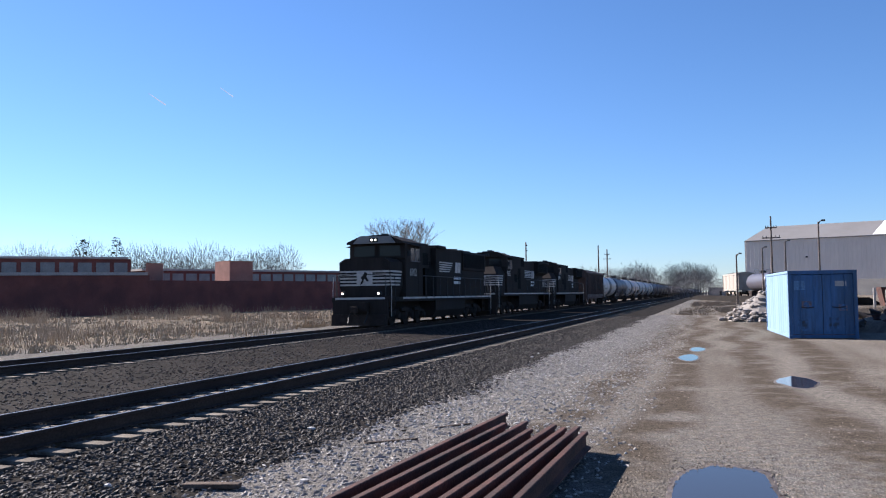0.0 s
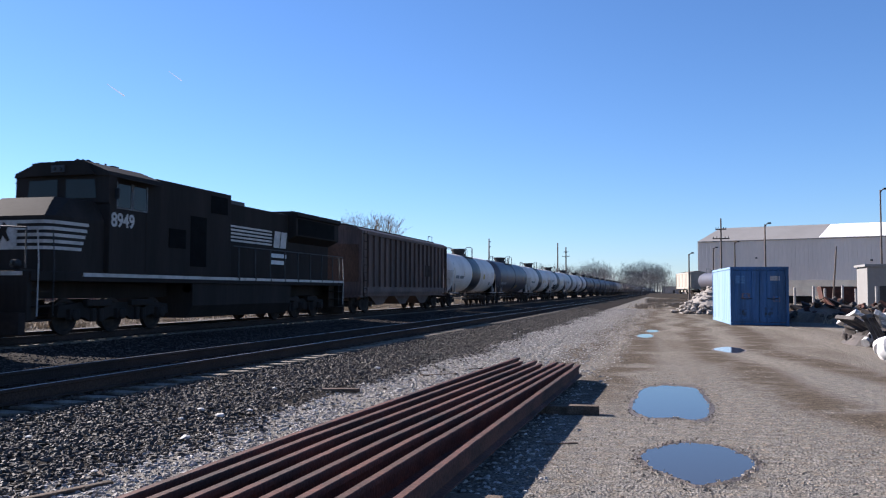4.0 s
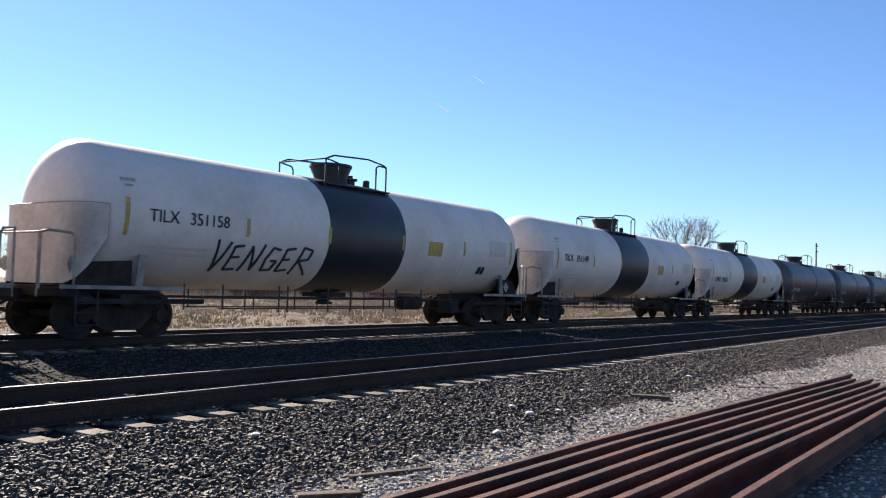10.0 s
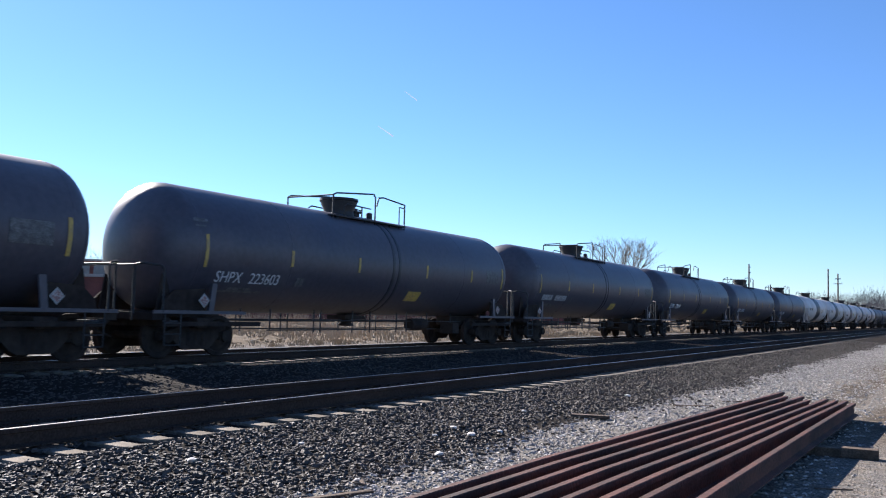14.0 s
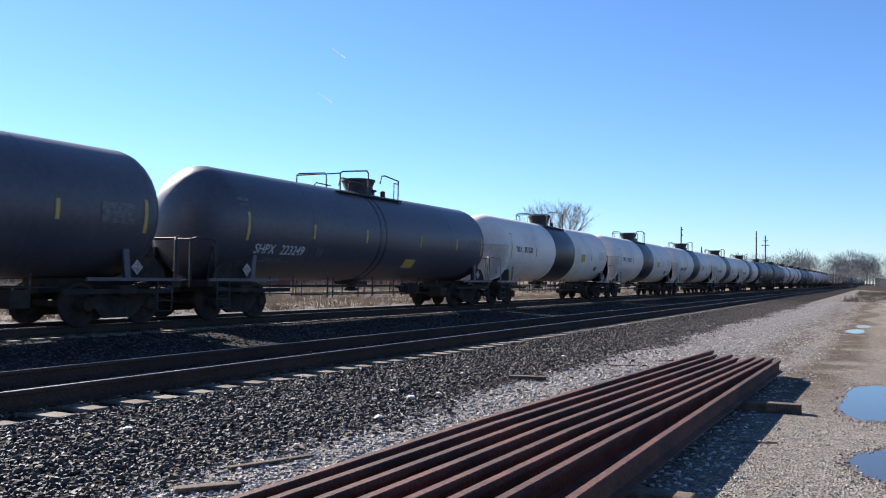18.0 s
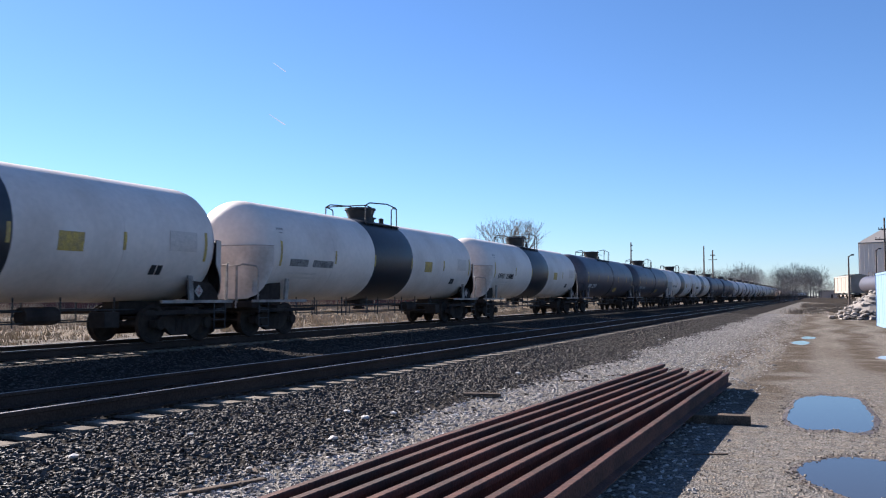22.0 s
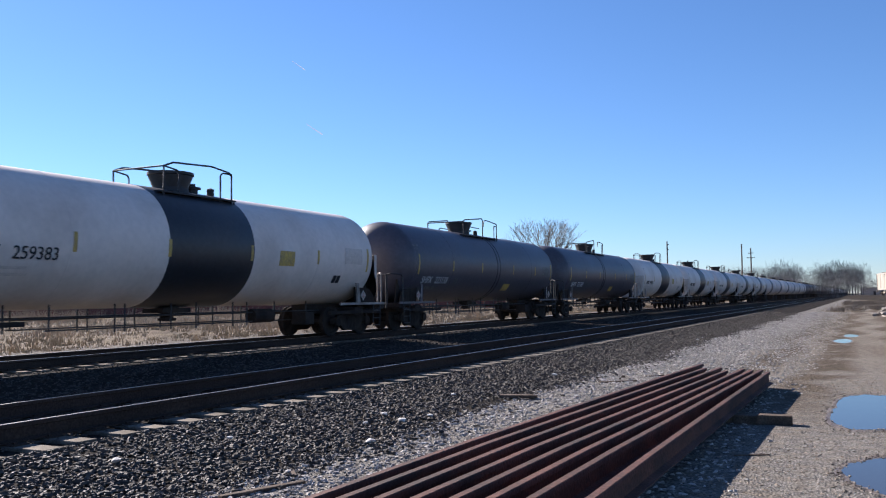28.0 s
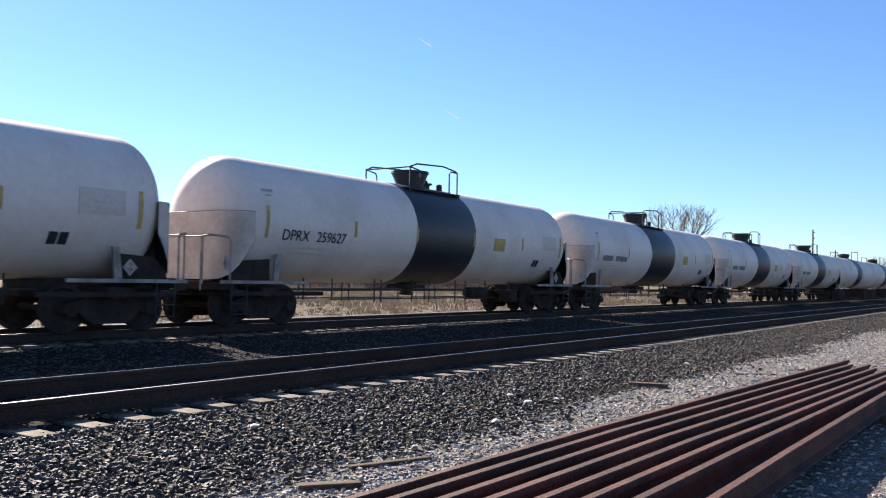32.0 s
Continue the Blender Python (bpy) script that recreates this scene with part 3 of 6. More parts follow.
def tank_car(dark, variant):
    kind = "black" if dark else "white"
    trim = "black" if dark else "dirty_white"
    label = ("black railway tank car with yellow side marks" if dark else "white railway tank car with a wide black band round its middle")
    car = thing("tank_car", label, "tank car", "tank cars of the train")
    d = (0.25 if variant else -0.65) if dark else 0.0        # where the manway stands along the car
    bm = bmesh.new()
    lathe(bm, tank_profile(), 44, "y", (0, 0, TANK_Z))
    shell = part("tank_shell", bm, kind, car, smooth=True)
    # weld seams
    for y in (-4.4, 4.6, 7.55, -7.55):
        bm = bmesh.new()
        lathe(bm, [(TANK_R + 0.001, y - 0.015), (TANK_R + 0.006, y), (TANK_R + 0.001, y + 0.015)], 40, "y", (0, 0, TANK_Z))
        part("weld_seam", bm, kind, shell, smooth=True)
    if not dark:
        bm = bmesh.new()
        lathe(bm, [(TANK_R + 0.002, -1.57), (TANK_R + 0.006, -1.55), (TANK_R + 0.006, 1.55), (TANK_R + 0.002, 1.57)], 44, "y", (0, 0, TANK_Z))
        part("black_band", bm, "band", shell, "black painted band", True)
    else:
        for y in ((-0.62, -0.26) if variant else (0.25, 0.56)):
            bm = bmesh.new()
            lathe(bm, [(TANK_R + 0.002, y - 0.06), (TANK_R + 0.014, y - 0.05), (TANK_R + 0.014, y + 0.05), (TANK_R + 0.002, y + 0.06)], 44, "y", (0, 0, TANK_Z))
            part("strap", bm, "band", shell, smooth=True)
    # manway housing, valve, platform rails
    top = TANK_Z + TANK_R
    bm = bmesh.new()
    lathe(bm, [(0.50, -0.08), (0.46, 0.05), (0.46, 0.10), (0.56, 0.34), (0.56, 0.38), (0.60, 0.40), (0.60, 0.47), (0.40, 0.50), (0.001, 0.51)], 24, "z", (0, d, top))
    part("manway_housing", bm, "dark_iron", car, smooth=True)
    bm = bmesh.new()
    lathe(bm, [(0.16, -0.1), (0.16, 0.12), (0.24, 0.13), (0.24, 0.18), (0.1, 0.2), (0.1, 0.27), (0.001, 0.28)], 12, "z", (0, d + 0.8, top))
    lathe(bm, [(0.1, -0.1), (0.1, 0.16), (0.001, 0.2)], 10, "z", (0.25, d + 1.25, top))
    part("relief_valve", bm, "dark_iron", car, smooth=True)
    bm = bmesh.new()
    for sx in (-1, 1):
        box(bm, sx * 0.5, sx * 0.9, d - (1.3 if not dark else 2.45 if variant else 1.4), d + (2.4 if dark and not variant else 1.55), top - 0.2, top - 0.16)
        for y in (d - 1.15, d + 0.2, d + 1.5):
            bar(bm, (sx * 0.86, y, top - 0.42), (sx * 0.86, y, top - 0.16), 0.02)
    part("platform", bm, "dark_iron", car)
    for sx in (-1, 1):
        bm = bmesh.new()
        x = sx * 0.86
        if dark:
            a, b = (-2.4, -0.70) if variant else (-1.35, 0.72)
            tube(bm, [(x, d + a, top - 0.30), (x, d + a, top + 0.40), (x, d + a + 0.14, top + 0.47), (x, d + b - 0.1, top + 0.66), (x, d + b, top + 0.58), (x, d + b, top - 0.30)], 0.024)
            tube(bm, [(x * 0.8, d + a + 0.75, top - 0.25), (x * 0.8, d + a + 0.75, top + 0.16), (x * 0.8, d + a + 0.88, top + 0.24), (x * 0.8, d + b, top + 0.22)], 0.02)
        else:
            tube(bm, [(x, d - 1.12, top - 0.30), (x, d - 1.12, top + 0.46), (x, d - 0.8, top + 0.58), (x, d + 0.6, top + 0.66), (x, d + 1.30, top + 0.58), (x, d + 1.40, top + 0.50), (x, d + 1.40, top - 0.30)], 0.024)
            tube(bm, [(x, d - 1.12, top + 0.46), (x, d - 0.66, top + 0.40), (x, d - 0.60, top + 0.32), (x, d - 0.60, top - 0.30)], 0.022)
        part("guard_rail", bm, "dark_iron", car)
        bm = bmesh.new()
        if dark:
            a, b = (0.05, 1.32) if variant else (0.80, 2.35)
            tube(bm, [(x, d + a, top + 0.30), (x, d + a + 0.1, top + 0.58), (x, d + a + 0.35, top + 0.62), (x, d + b, top + 0.53), (x, d + b, top - 0.30)], 0.024)
            tube(bm, [(x, d + b - 0.3, top - 0.30), (x, d + b - 0.3, top + 0.42), (x, d + b, top + 0.42)], 0.018)
        else:
            tube(bm, [(x, d + 0.95, top - 0.30), (x, d + 0.95, top + 0.46), (x, d + 1.05, top + 0.54), (x, d + 1.40, top + 0.54)], 0.024)
        part("guard_rail", bm, "dark_iron", car)
        # handrail slung below the tank between the trucks
        bm = bmesh.new()
        x = sx * 0.62
        bar(bm, (x, -5.9, 1.16), (x, 5.9, 1.16), 0.017)
        bar(bm, (x, -4.3, 0.90), (x, 5.2, 0.90), 0.018)
        for y in (-5.3, -4.2, -2.4, -2.1, -0.6, 0.3, 1.75, 2.35, 3.6, 5.2):
            bar(bm, (x, y, 0.80 if abs(y) < 2.5 else 0.88), (x, y, 1.46), 0.022)
        part("hand_rail", bm, "dark_iron", car)
    bm = bmesh.new()
    reach, tall = (2.4 if variant else 1.35, 0.40) if dark else (1.12, 0.46)
    bar(bm, (-0.86, d - reach, top + tall), (0.86, d - reach, top + tall), 0.022)
    part("end_guard_rail", bm, "dark_iron", car)
    # stub sills, bolsters, dark plates at the saddles
    for s in (-1, 1):
        bm = bmesh.new()
        box(bm, -0.28, 0.28, s * 5.7, s * 8.6, 1.02, 1.36, 0.02)
        box(bm, -1.35, 1.35, s * 6.9, s * 7.4, 1.05, 1.22, 0.02)
        box(bm, -1.42, 1.42, s * 8.25, s * 8.45, 1.02, 1.2, 0.02)
        for sx in (-1, 1):
            box(bm, sx * 1.30, sx * 1.42, s * 5.4, s * 8.45, 1.03, 1.13)
        part("stub_sill", bm, "iron", car)
        # dark plates stand in for the shade beneath the tank belly
        for sx in (-1, 1):
            bm = bmesh.new()
            prism(bm, [(s * 7.1, 1.36), (s * 8.34, 1.36), (s * 8.30, 1.58), (s * 8.0, 1.84), (s * 7.1, 1.90)], "x", sx * 1.19, sx * 1.24)
            part("saddle", bm, "iron", car)
        for sx in (-1, 1):
            bm = bmesh.new()
            prism(bm, [(s * 6.98, 1.36), (s * 7.14, 1.36), (s * 7.06, 2.02), (s * 6.90, 2.02)], "x", sx * 1.37, sx * 1.43)
            part("tank_brace", bm, trim, car)
            bm = bmesh.new()
            tube(bm, [(sx * 1.42, s * 8.47, 1.34), (sx * 1.42, s * 8.47, 2.28), (sx * 1.38, s * 8.53, 2.36), (sx * 1.15, s * 8.86, 2.40), (sx * 1.02, s * 8.93, 2.36), (sx * 1.02, s * 8.93, 1.3)], 0.026)
            part("corner_rail", bm, trim if not dark else "dark_iron", car)
            bm = bmesh.new()
            box(bm, sx * 0.95, sx * 1.42, s * 8.05, s * 8.45, 1.12, 1.16)
            for k in range(3):
                bar(bm, (sx * 1.42, s * 8.40, 0.62 + 0.24 * k), (sx * 1.42, s * 7.95, 0.62 + 0.24 * k), 0.016)
            for y in (8.40, 7.95):
                bar(bm, (sx * 1.42, s * y, 1.32), (sx * 1.42, s * y, 0.60), 0.018)
            part("end_step", bm, "dark_iron", car)
            bm = bmesh.new()
            box(bm, sx * 1.38, sx * 1.44, s * 5.95, s * 8.72, 1.31, 1.385)
            part("side_sill", bm, trim, car)
            bm = bmesh.new()
            box(bm, sx * 0.85, sx * 1.30, s * 6.95, s * 7.35, 0.98, 1.06)
            part("side_bearing", bm, "iron", car)
        bm = bmesh.new()
        tube(bm, [(-1.0, s * 8.95, 1.15), (-1.0, s * 8.95, 2.36), (1.0, s * 8.95, 2.36), (1.0, s * 8.95, 1.15)], 0.02)
        part("end_rail", bm, trim if not dark else "dark_iron", car)
        # half-height shield bent round the tank end, its lower edge cut up towards the side
        plan = [(1.535, 7.86, 0.62), (1.50, 8.05, 0.30), (1.42, 8.20, 0.02), (1.26, 8.34, -0.20), (1.02, 8.44, -0.30), (0.70, 8.48, -0.32)]
        plan = plan + [(-x, y, low) for x, y, low in plan[::-1]]
        shield = None
        # the dark inner sheet paints the tank's shade on the shield's inside
        for name, paint, inset, lab in () if dark else (("head_shield", "shield", 0.0, "half-height steel shield round the tank end"), ("shield_lining", "iron", 0.022, "dark inner face, shade put into its colour")):
            bm = bmesh.new()
            lows = [bm.verts.new((x * (1 - inset * 0.6), s * (y - inset), 1.72 + low)) for x, y, low in plan]
            tops = [bm.verts.new((x * (1 - inset * 0.6), s * (y - inset), TANK_Z + 0.10)) for x, y, low in plan]
            for i in range(len(plan) - 1):
                bm.faces.new((lows[i], lows[i + 1], tops[i + 1], tops[i]) if s > 0 else (lows[i + 1], lows[i], tops[i], tops[i + 1]))
            shield = part(name, bm, paint, shield or car, lab, True)
        if not dark:
            bm = bmesh.new()
            for (x0, y0, _), (x1, y1, _) in zip(plan, plan[1:]):
                bar(bm, (x0 * 0.993, s * (y0 - 0.01), TANK_Z + 0.10), (x1 * 0.993, s * (y1 - 0.01), TANK_Z + 0.10), 0.016, 5)
            part("shield_edge", bm, "dirty_white", shield.parent)
        for sx in (-1, 1):
            bm = bmesh.new()
            prism(bm, [(s * 7.8, 1.36), (s * 8.30, 1.36), (s * 8.16, 2.2), (s * 8.06, 2.2)], "x", sx * 0.96, sx * 1.0)
            part("shield_bracket", bm, "iron", car)
        bm = bmesh.new()
        box(bm, -1.40, 1.40, s * 8.42, s * 8.72, 1.16, 1.34, 0.02)
        part("end_beam", bm, "iron", car)
        for sx in (-1, 1):
            if s < 0 and not dark:
                m = Matrix.Translation((sx * 1.17, s * 8.415, 1.78)) @ Matrix.Rotation(sx * s * radians(-40), 4, "Z")
            else:
                m = Matrix.Translation((sx * 1.43, s * 7.3, 1.62))
            plate = None
            for q, u, name, paint in ((0.17, 0.008, "placard", "placard"), (0.115, 0.014, "placard_face", "red")):
                bm = bmesh.new()
                prism(bm, [(-q, 0), (0, -q), (q, 0), (0, q)], "x", sx * (u - 0.005), sx * u)
                for v in bm.verts:
                    v.co = m @ v.co
                plate = part(name, bm, paint, plate or car, "" if plate else "small worn diamond placard")
        c = share("coupler", COUPLER, car, (0, s * (HALF - 0.01), RAIL + 0.86), math.pi if s < 0 else 0.0)
        truck(car, s * 7.15)
    # bottom outlet and brake gear
    bm = bmesh.new()
    lathe(bm, [(0.30, 0.36), (0.30, 0.20), (0.16, 0.16), (0.16, 0.0), (0.24, -0.02), (0.24, -0.08), (0.001, -0.1)], 12, "z", (0, -0.1, 1.08))
    box(bm, -0.35, 0.35, -0.6, 0.4, 1.2, 1.32)
    part("bottom_outlet", bm, "iron", car)
    bm = bmesh.new()
    bar(bm, (0.55, 2.6, 1.05), (0.55, 3.5, 1.05), 0.2, 12)
    bar(bm, (0.2, -4.8, 1.15), (0.2, 4.8, 1.15), 0.03)
    box(bm, 0.75, 1.25, 4.3, 4.75, 0.75, 1.12, 0.02)
    part("brake_gear", bm, "iron", car)
    # marks on the side that faces the yard

    def mark(name, y0, y1, z0, z1, material, label=""):
        bm = bmesh.new()
        a0, a1 = math.degrees(math.asin((z0 - TANK_Z) / TANK_R)), math.degrees(math.asin((z1 - TANK_Z) / TANK_R))
        lathe(bm, [(TANK_R + 0.009, y0), (TANK_R + 0.013, y0 + 0.004), (TANK_R + 0.013, y1 - 0.004), (TANK_R + 0.009, y1)], 6, "y", (0, 0, TANK_Z), a0, a1)
        part(name, bm, material, shell, label)

    strips = (-7.4, -4.45, -1.55, 2.1, 5.05, 7.4) if dark else (-7.5, -4.35, -1.62, 1.42, 4.55, 7.4)
    for k, y in enumerate(strips):
        long = 0.75 if k in (0, len(strips) - 1) else 0.42
        mark("reflective_strip", y, y + 0.10, TANK_Z - 0.1 - long / 2, TANK_Z - 0.1 + long / 2, "yellow", "yellow reflective strip")
    if dark:
        mark("warning_panel", 1.35, 2.1, TANK_Z - 1.05, TANK_Z - 0.75, "yellow", "yellow panel")
        mark("stencil_line", -6.4, -5.6, TANK_Z - 0.96, TANK_Z - 0.90, "iron_pale", "faint stencil line")
        mark("stencil_line", -6.9, -5.2, TANK_Z - 1.02, TANK_Z - 0.97, "iron_pale", "faint stencil line")
        mark("stencil_line", -7.72, -7.28, TANK_Z + 0.55, TANK_Z + 0.63, "iron_pale", "small stencil line")
        mark("stencil_line", -7.68, -7.36, TANK_Z + 0.44, TANK_Z + 0.48, "iron_pale", "small stencil line")
        mark("stencil_line", -4.1, -3.8, TANK_Z - 0.80, TANK_Z - 0.58, "iron_pale", "small stencil mark")
        mark("data_panel", 6.2, 7.1, TANK_Z - 0.3, TANK_Z + 0.15, "iron_pale", "dull stencil panel")
    else:
        mark("warning_panel", 2.7, 3.4, TANK_Z - 0.4, TANK_Z + 0.02, "yellow", "yellow square panel")
        mark("small_plate", 5.6, 5.78, TANK_Z - 0.85, TANK_Z - 0.62, "ink", "small black plate")
        mark("small_plate", 5.82, 6.0, TANK_Z - 0.85, TANK_Z - 0.62, "ink", "small black plate")
        mark("stencil_line", -6.9, -5.3, TANK_Z - 0.70, TANK_Z - 0.64, "faint", "faint stencil line")
        mark("stencil_line", -6.6, -5.3, TANK_Z - 0.83, TANK_Z - 0.77, "faint", "faint stencil line")
        mark("stencil_line", -7.58, -7.22, TANK_Z + 0.60, TANK_Z + 0.67, "faint_ink", "small stencil line")
        mark("stencil_line", -7.50, -7.30, TANK_Z + 0.50, TANK_Z + 0.54, "faint_ink", "small stencil line")
        mark("faded_patch", 6.1, 7.1, TANK_Z - 0.25, TANK_Z + 0.25, "faint", "faded stencil patch")
    return car


def letter(car, text, dark):
    low = 0.80 if dark else 0.16 if text.startswith("TILX") else 0.50
    y = -6.95
    for word in text.split():
        cu = words("lettering", word, 0.37, "pale_ink" if dark else "ink", car, (TANK_R + 0.018, y, TANK_Z - low), bold=0.0, stretch=0.98)
        y += max(v.co.x for v in cu.data.vertices) + 0.26
        bm = bmesh.new()
        bm.from_mesh(cu.data)
        bmesh.ops.triangulate(bm, faces=bm.faces)
        bmesh.ops.subdivide_edges(bm, edges=[e for e in bm.edges if e.calc_length() > 0.07], cuts=2)
        bmesh.ops.triangulate(bm, faces=bm.faces)
        bm.to_mesh(cu.data)
        bm.free()
        for v in cu.data.vertices:       # bend the letters round the shell
            h = max(-1.2, min(1.2, v.co.y - low))
            v.co.z += math.sqrt(TANK_R ** 2 - h ** 2) - TANK_R


DARK = {2, 7, 8, 9, 10, 11, 12, 18, 19, 22, 23}
TRAIN = []          # thing, offset along the train


def far_dark(n):
    return n in DARK or (n > 30 and random.Random(n // 5).random() < 0.4)


TURNED = {10, 11, 12, 23}          # black cars with the manway towards the rear
CAR_KINDS = {}
for n in range(1, 29):
    dark, turned = n in DARK, n in TURNED
    if (dark, turned) in CAR_KINDS:
        car = copy_thing(CAR_KINDS[dark, turned], pose(0, 0, 0))
    else:
        car = CAR_KINDS[dark, turned] = tank_car(dark, turned)
    TRAIN.append((car, n * PITCH + (0.15 if dark else 0.0)))
TEXTS = {4: "TILX 351158", 5: "TILX 351149", 6: "DPRX 259622", 7: "SNPX 283916", 8: "SHPX 223603", 10: "SHPX 223197", 11: "SHPX 223860", 12: "SHPX 223249", 13: "TILX 351270", 14: "TILX 352617", 15: "DPRX 260007", 17: "DPRX 259888",
         18: "SHPX 223372", 21: "DPRX 259383", 22: "SHPX 223138", 23: "SHPX 223388", 24: "DPRX 259255", 25: "DPRX 259627"}


def letter_bars(car, dark):
    """Lettering too far off to read: two bars of its size."""
    z = TANK_Z - (0.80 if dark else 0.50)
    for y0, y1 in ((-6.95, -5.95), (-5.65, -4.45)):
        bm = bmesh.new()
        a0, a1 = (math.degrees(math.asin((h - TANK_Z) / TANK_R)) for h in (z + 0.04, z + 0.26))
        lathe(bm, [(TANK_R + 0.009, y0), (TANK_R + 0.013, y0 + 0.004), (TANK_R + 0.013, y1 - 0.004), (TANK_R + 0.009, y1)], 4, "y", (0, 0, TANK_Z), a0, a1)
        part("lettering_bar", bm, "dull_ink" if dark else "faded_ink", car, "faint lettering bar")


for (car, off), n in zip(TRAIN, range(1, 29)):
    if n in TEXTS:
        letter(car, TEXTS[n], n in DARK)
    else:
        letter_bars(car, n in DARK)


def graffiti(car):
    """A word sprayed freehand across the lower side, as strokes that follow the shell."""
    strokes = [[(0.0, 0.72), (0.16, 0.0), (0.30, 0.68)], [(0.62, 0.62), (0.42, 0.58), (0.44, 0.04), (0.68, 0.06)], [(0.44, 0.33), (0.62, 0.35)],
               [(0.80, 0.02), (0.84, 0.62), (1.06, 0.06), (1.12, 0.68)], [(1.56, 0.58), (1.36, 0.62), (1.28, 0.34), (1.34, 0.06), (1.56, 0.08), (1.58, 0.30), (1.44, 0.30)],
               [(1.94, 0.64), (1.72, 0.60), (1.72, 0.06), (1.98, 0.10)], [(1.72, 0.34), (1.90, 0.36)], [(2.12, 0.0), (2.16, 0.68), (2.42, 0.62), (2.40, 0.38), (2.16, 0.34), (2.56, 0.0)]]
    bm = bmesh.new()
    for line in strokes:
        for (u0, v0), (u1, v1) in zip(line, line[1:]):
            for k in range(5):
                ends = []
                for f in (k / 5, (k + 1.05) / 5):
                    u, v = u0 + (u1 - u0) * f, v0 + (v1 - v0) * f
                    h = v * 0.95 - 1.10
                    ends.append((math.sqrt(TANK_R ** 2 - h * h) + 0.003, -5.22 + u * 1.24 + 0.20 * v, TANK_Z + h))
                bar(bm, ends[0], ends[1], 0.034, 6)
    part("graffiti", bm, "ink", car, "sprayed black graffiti word")


graffiti(TRAIN[3][0])
TRAIN[3][0]["label"] = "white railway tank car with a black band and sprayed graffiti"


def far_tank_car(dark):
    """A tank car that stays far down the line: its main forms only."""
    car = thing("tank_car", "black railway tank car far down the line" if dark else "white railway tank car with a black band, far down the line", "tank car", "tank cars of the train")
    bm = bmesh.new()
    lathe(bm, tank_profile(), 20, "y", (0, 0, TANK_Z))
    part("tank_shell", bm, "black" if dark else "white", car, smooth=True)
    if not dark:
        bm = bmesh.new()
        lathe(bm, [(TANK_R + 0.004, -1.2), (TANK_R + 0.012, -1.19), (TANK_R + 0.012, 1.51), (TANK_R + 0.004, 1.52)], 20, "y", (0, 0, TANK_Z))
        part("black_band", bm, "band", car, smooth=True)
    bm = bmesh.new()
    top = TANK_Z + TANK_R
    lathe(bm, [(0.46, -0.08), (0.56, 0.4), (0.001, 0.5)], 10, "z", (0, 0, top))
    for sx in (-1, 1):
        tube(bm, [(sx * 0.96, -1.5, top - 0.3), (sx * 0.96, -1.5, top + 0.6), (sx * 0.96, 2.2, top + 0.66), (sx * 0.96, 2.2, top - 0.3)], 0.03, 4)
    part("manway_housing", bm, "dark_iron", car)
    for s in (-1, 1):
        bm = bmesh.new()
        box(bm, -1.05, 1.05, s * 5.3, s * 7.7, RAIL, RAIL + 0.95)
        box(bm, -0.3, 0.3, s * 5.0, s * 9.15, 1.05, 1.35)
        part("truck", bm, "iron", car)
    return car


protos = {}
for n in range(29, 72):
    dark = far_dark(n)
    if dark in protos:
        car = copy_thing(protos[dark], pose(0, 0, 0))
    else:
        car = protos[dark] = far_tank_car(dark)
    TRAIN.append((car, n * PITCH))


# ---- the train: locomotives and the covered hopper behind them ----
def six_wheel_frame():
    bm = bmesh.new()
    outline = [(-2.55, 0.45), (-2.5, 0.75), (-1.6, 0.82), (-1.3, 0.66), (-0.7, 0.66), (-0.4, 0.82), (0.4, 0.82), (0.7, 0.66), (1.3, 0.66), (1.6, 0.82), (2.5, 0.75), (2.55, 0.45),
               (1.5, 0.42), (1.2, 0.3), (0.7, 0.3), (0.4, 0.42), (-0.4, 0.42), (-0.7, 0.3), (-1.2, 0.3), (-1.5, 0.42)]
    prism(bm, outline, "x", -0.08, 0.08)
    for y in (-2.0, 0, 2.0):
        box(bm, 0.02, 0.2, y - 0.2, y + 0.2, 0.36, 0.66, 0.03)
        lathe(bm, [(0.16, 0.1), (0.16, 0.24), (0.1, 0.27)], 12, "x", (0, y, 0.5))
    for y in (-1.0, 1.0):
        bar(bm, (0.1, y - 0.16, 0.3), (0.1, y - 0.16, 0.66), 0.09, 8)
        bar(bm, (0.1, y + 0.16, 0.3), (0.1, y + 0.16, 0.66), 0.09, 8)
        box(bm, 0.05, 0.22, y - 0.55, y + 0.55, 0.72, 0.9, 0.03)
    return finish(bm, "side_frame", "loco")


FRAME6 = six_wheel_frame()
M["grille"] = mat("sooty grille", (0.004, 0.004, 0.004), 0.9, vary=0.3, scale=3, fine=60, bump=0.4, spec=0.1)


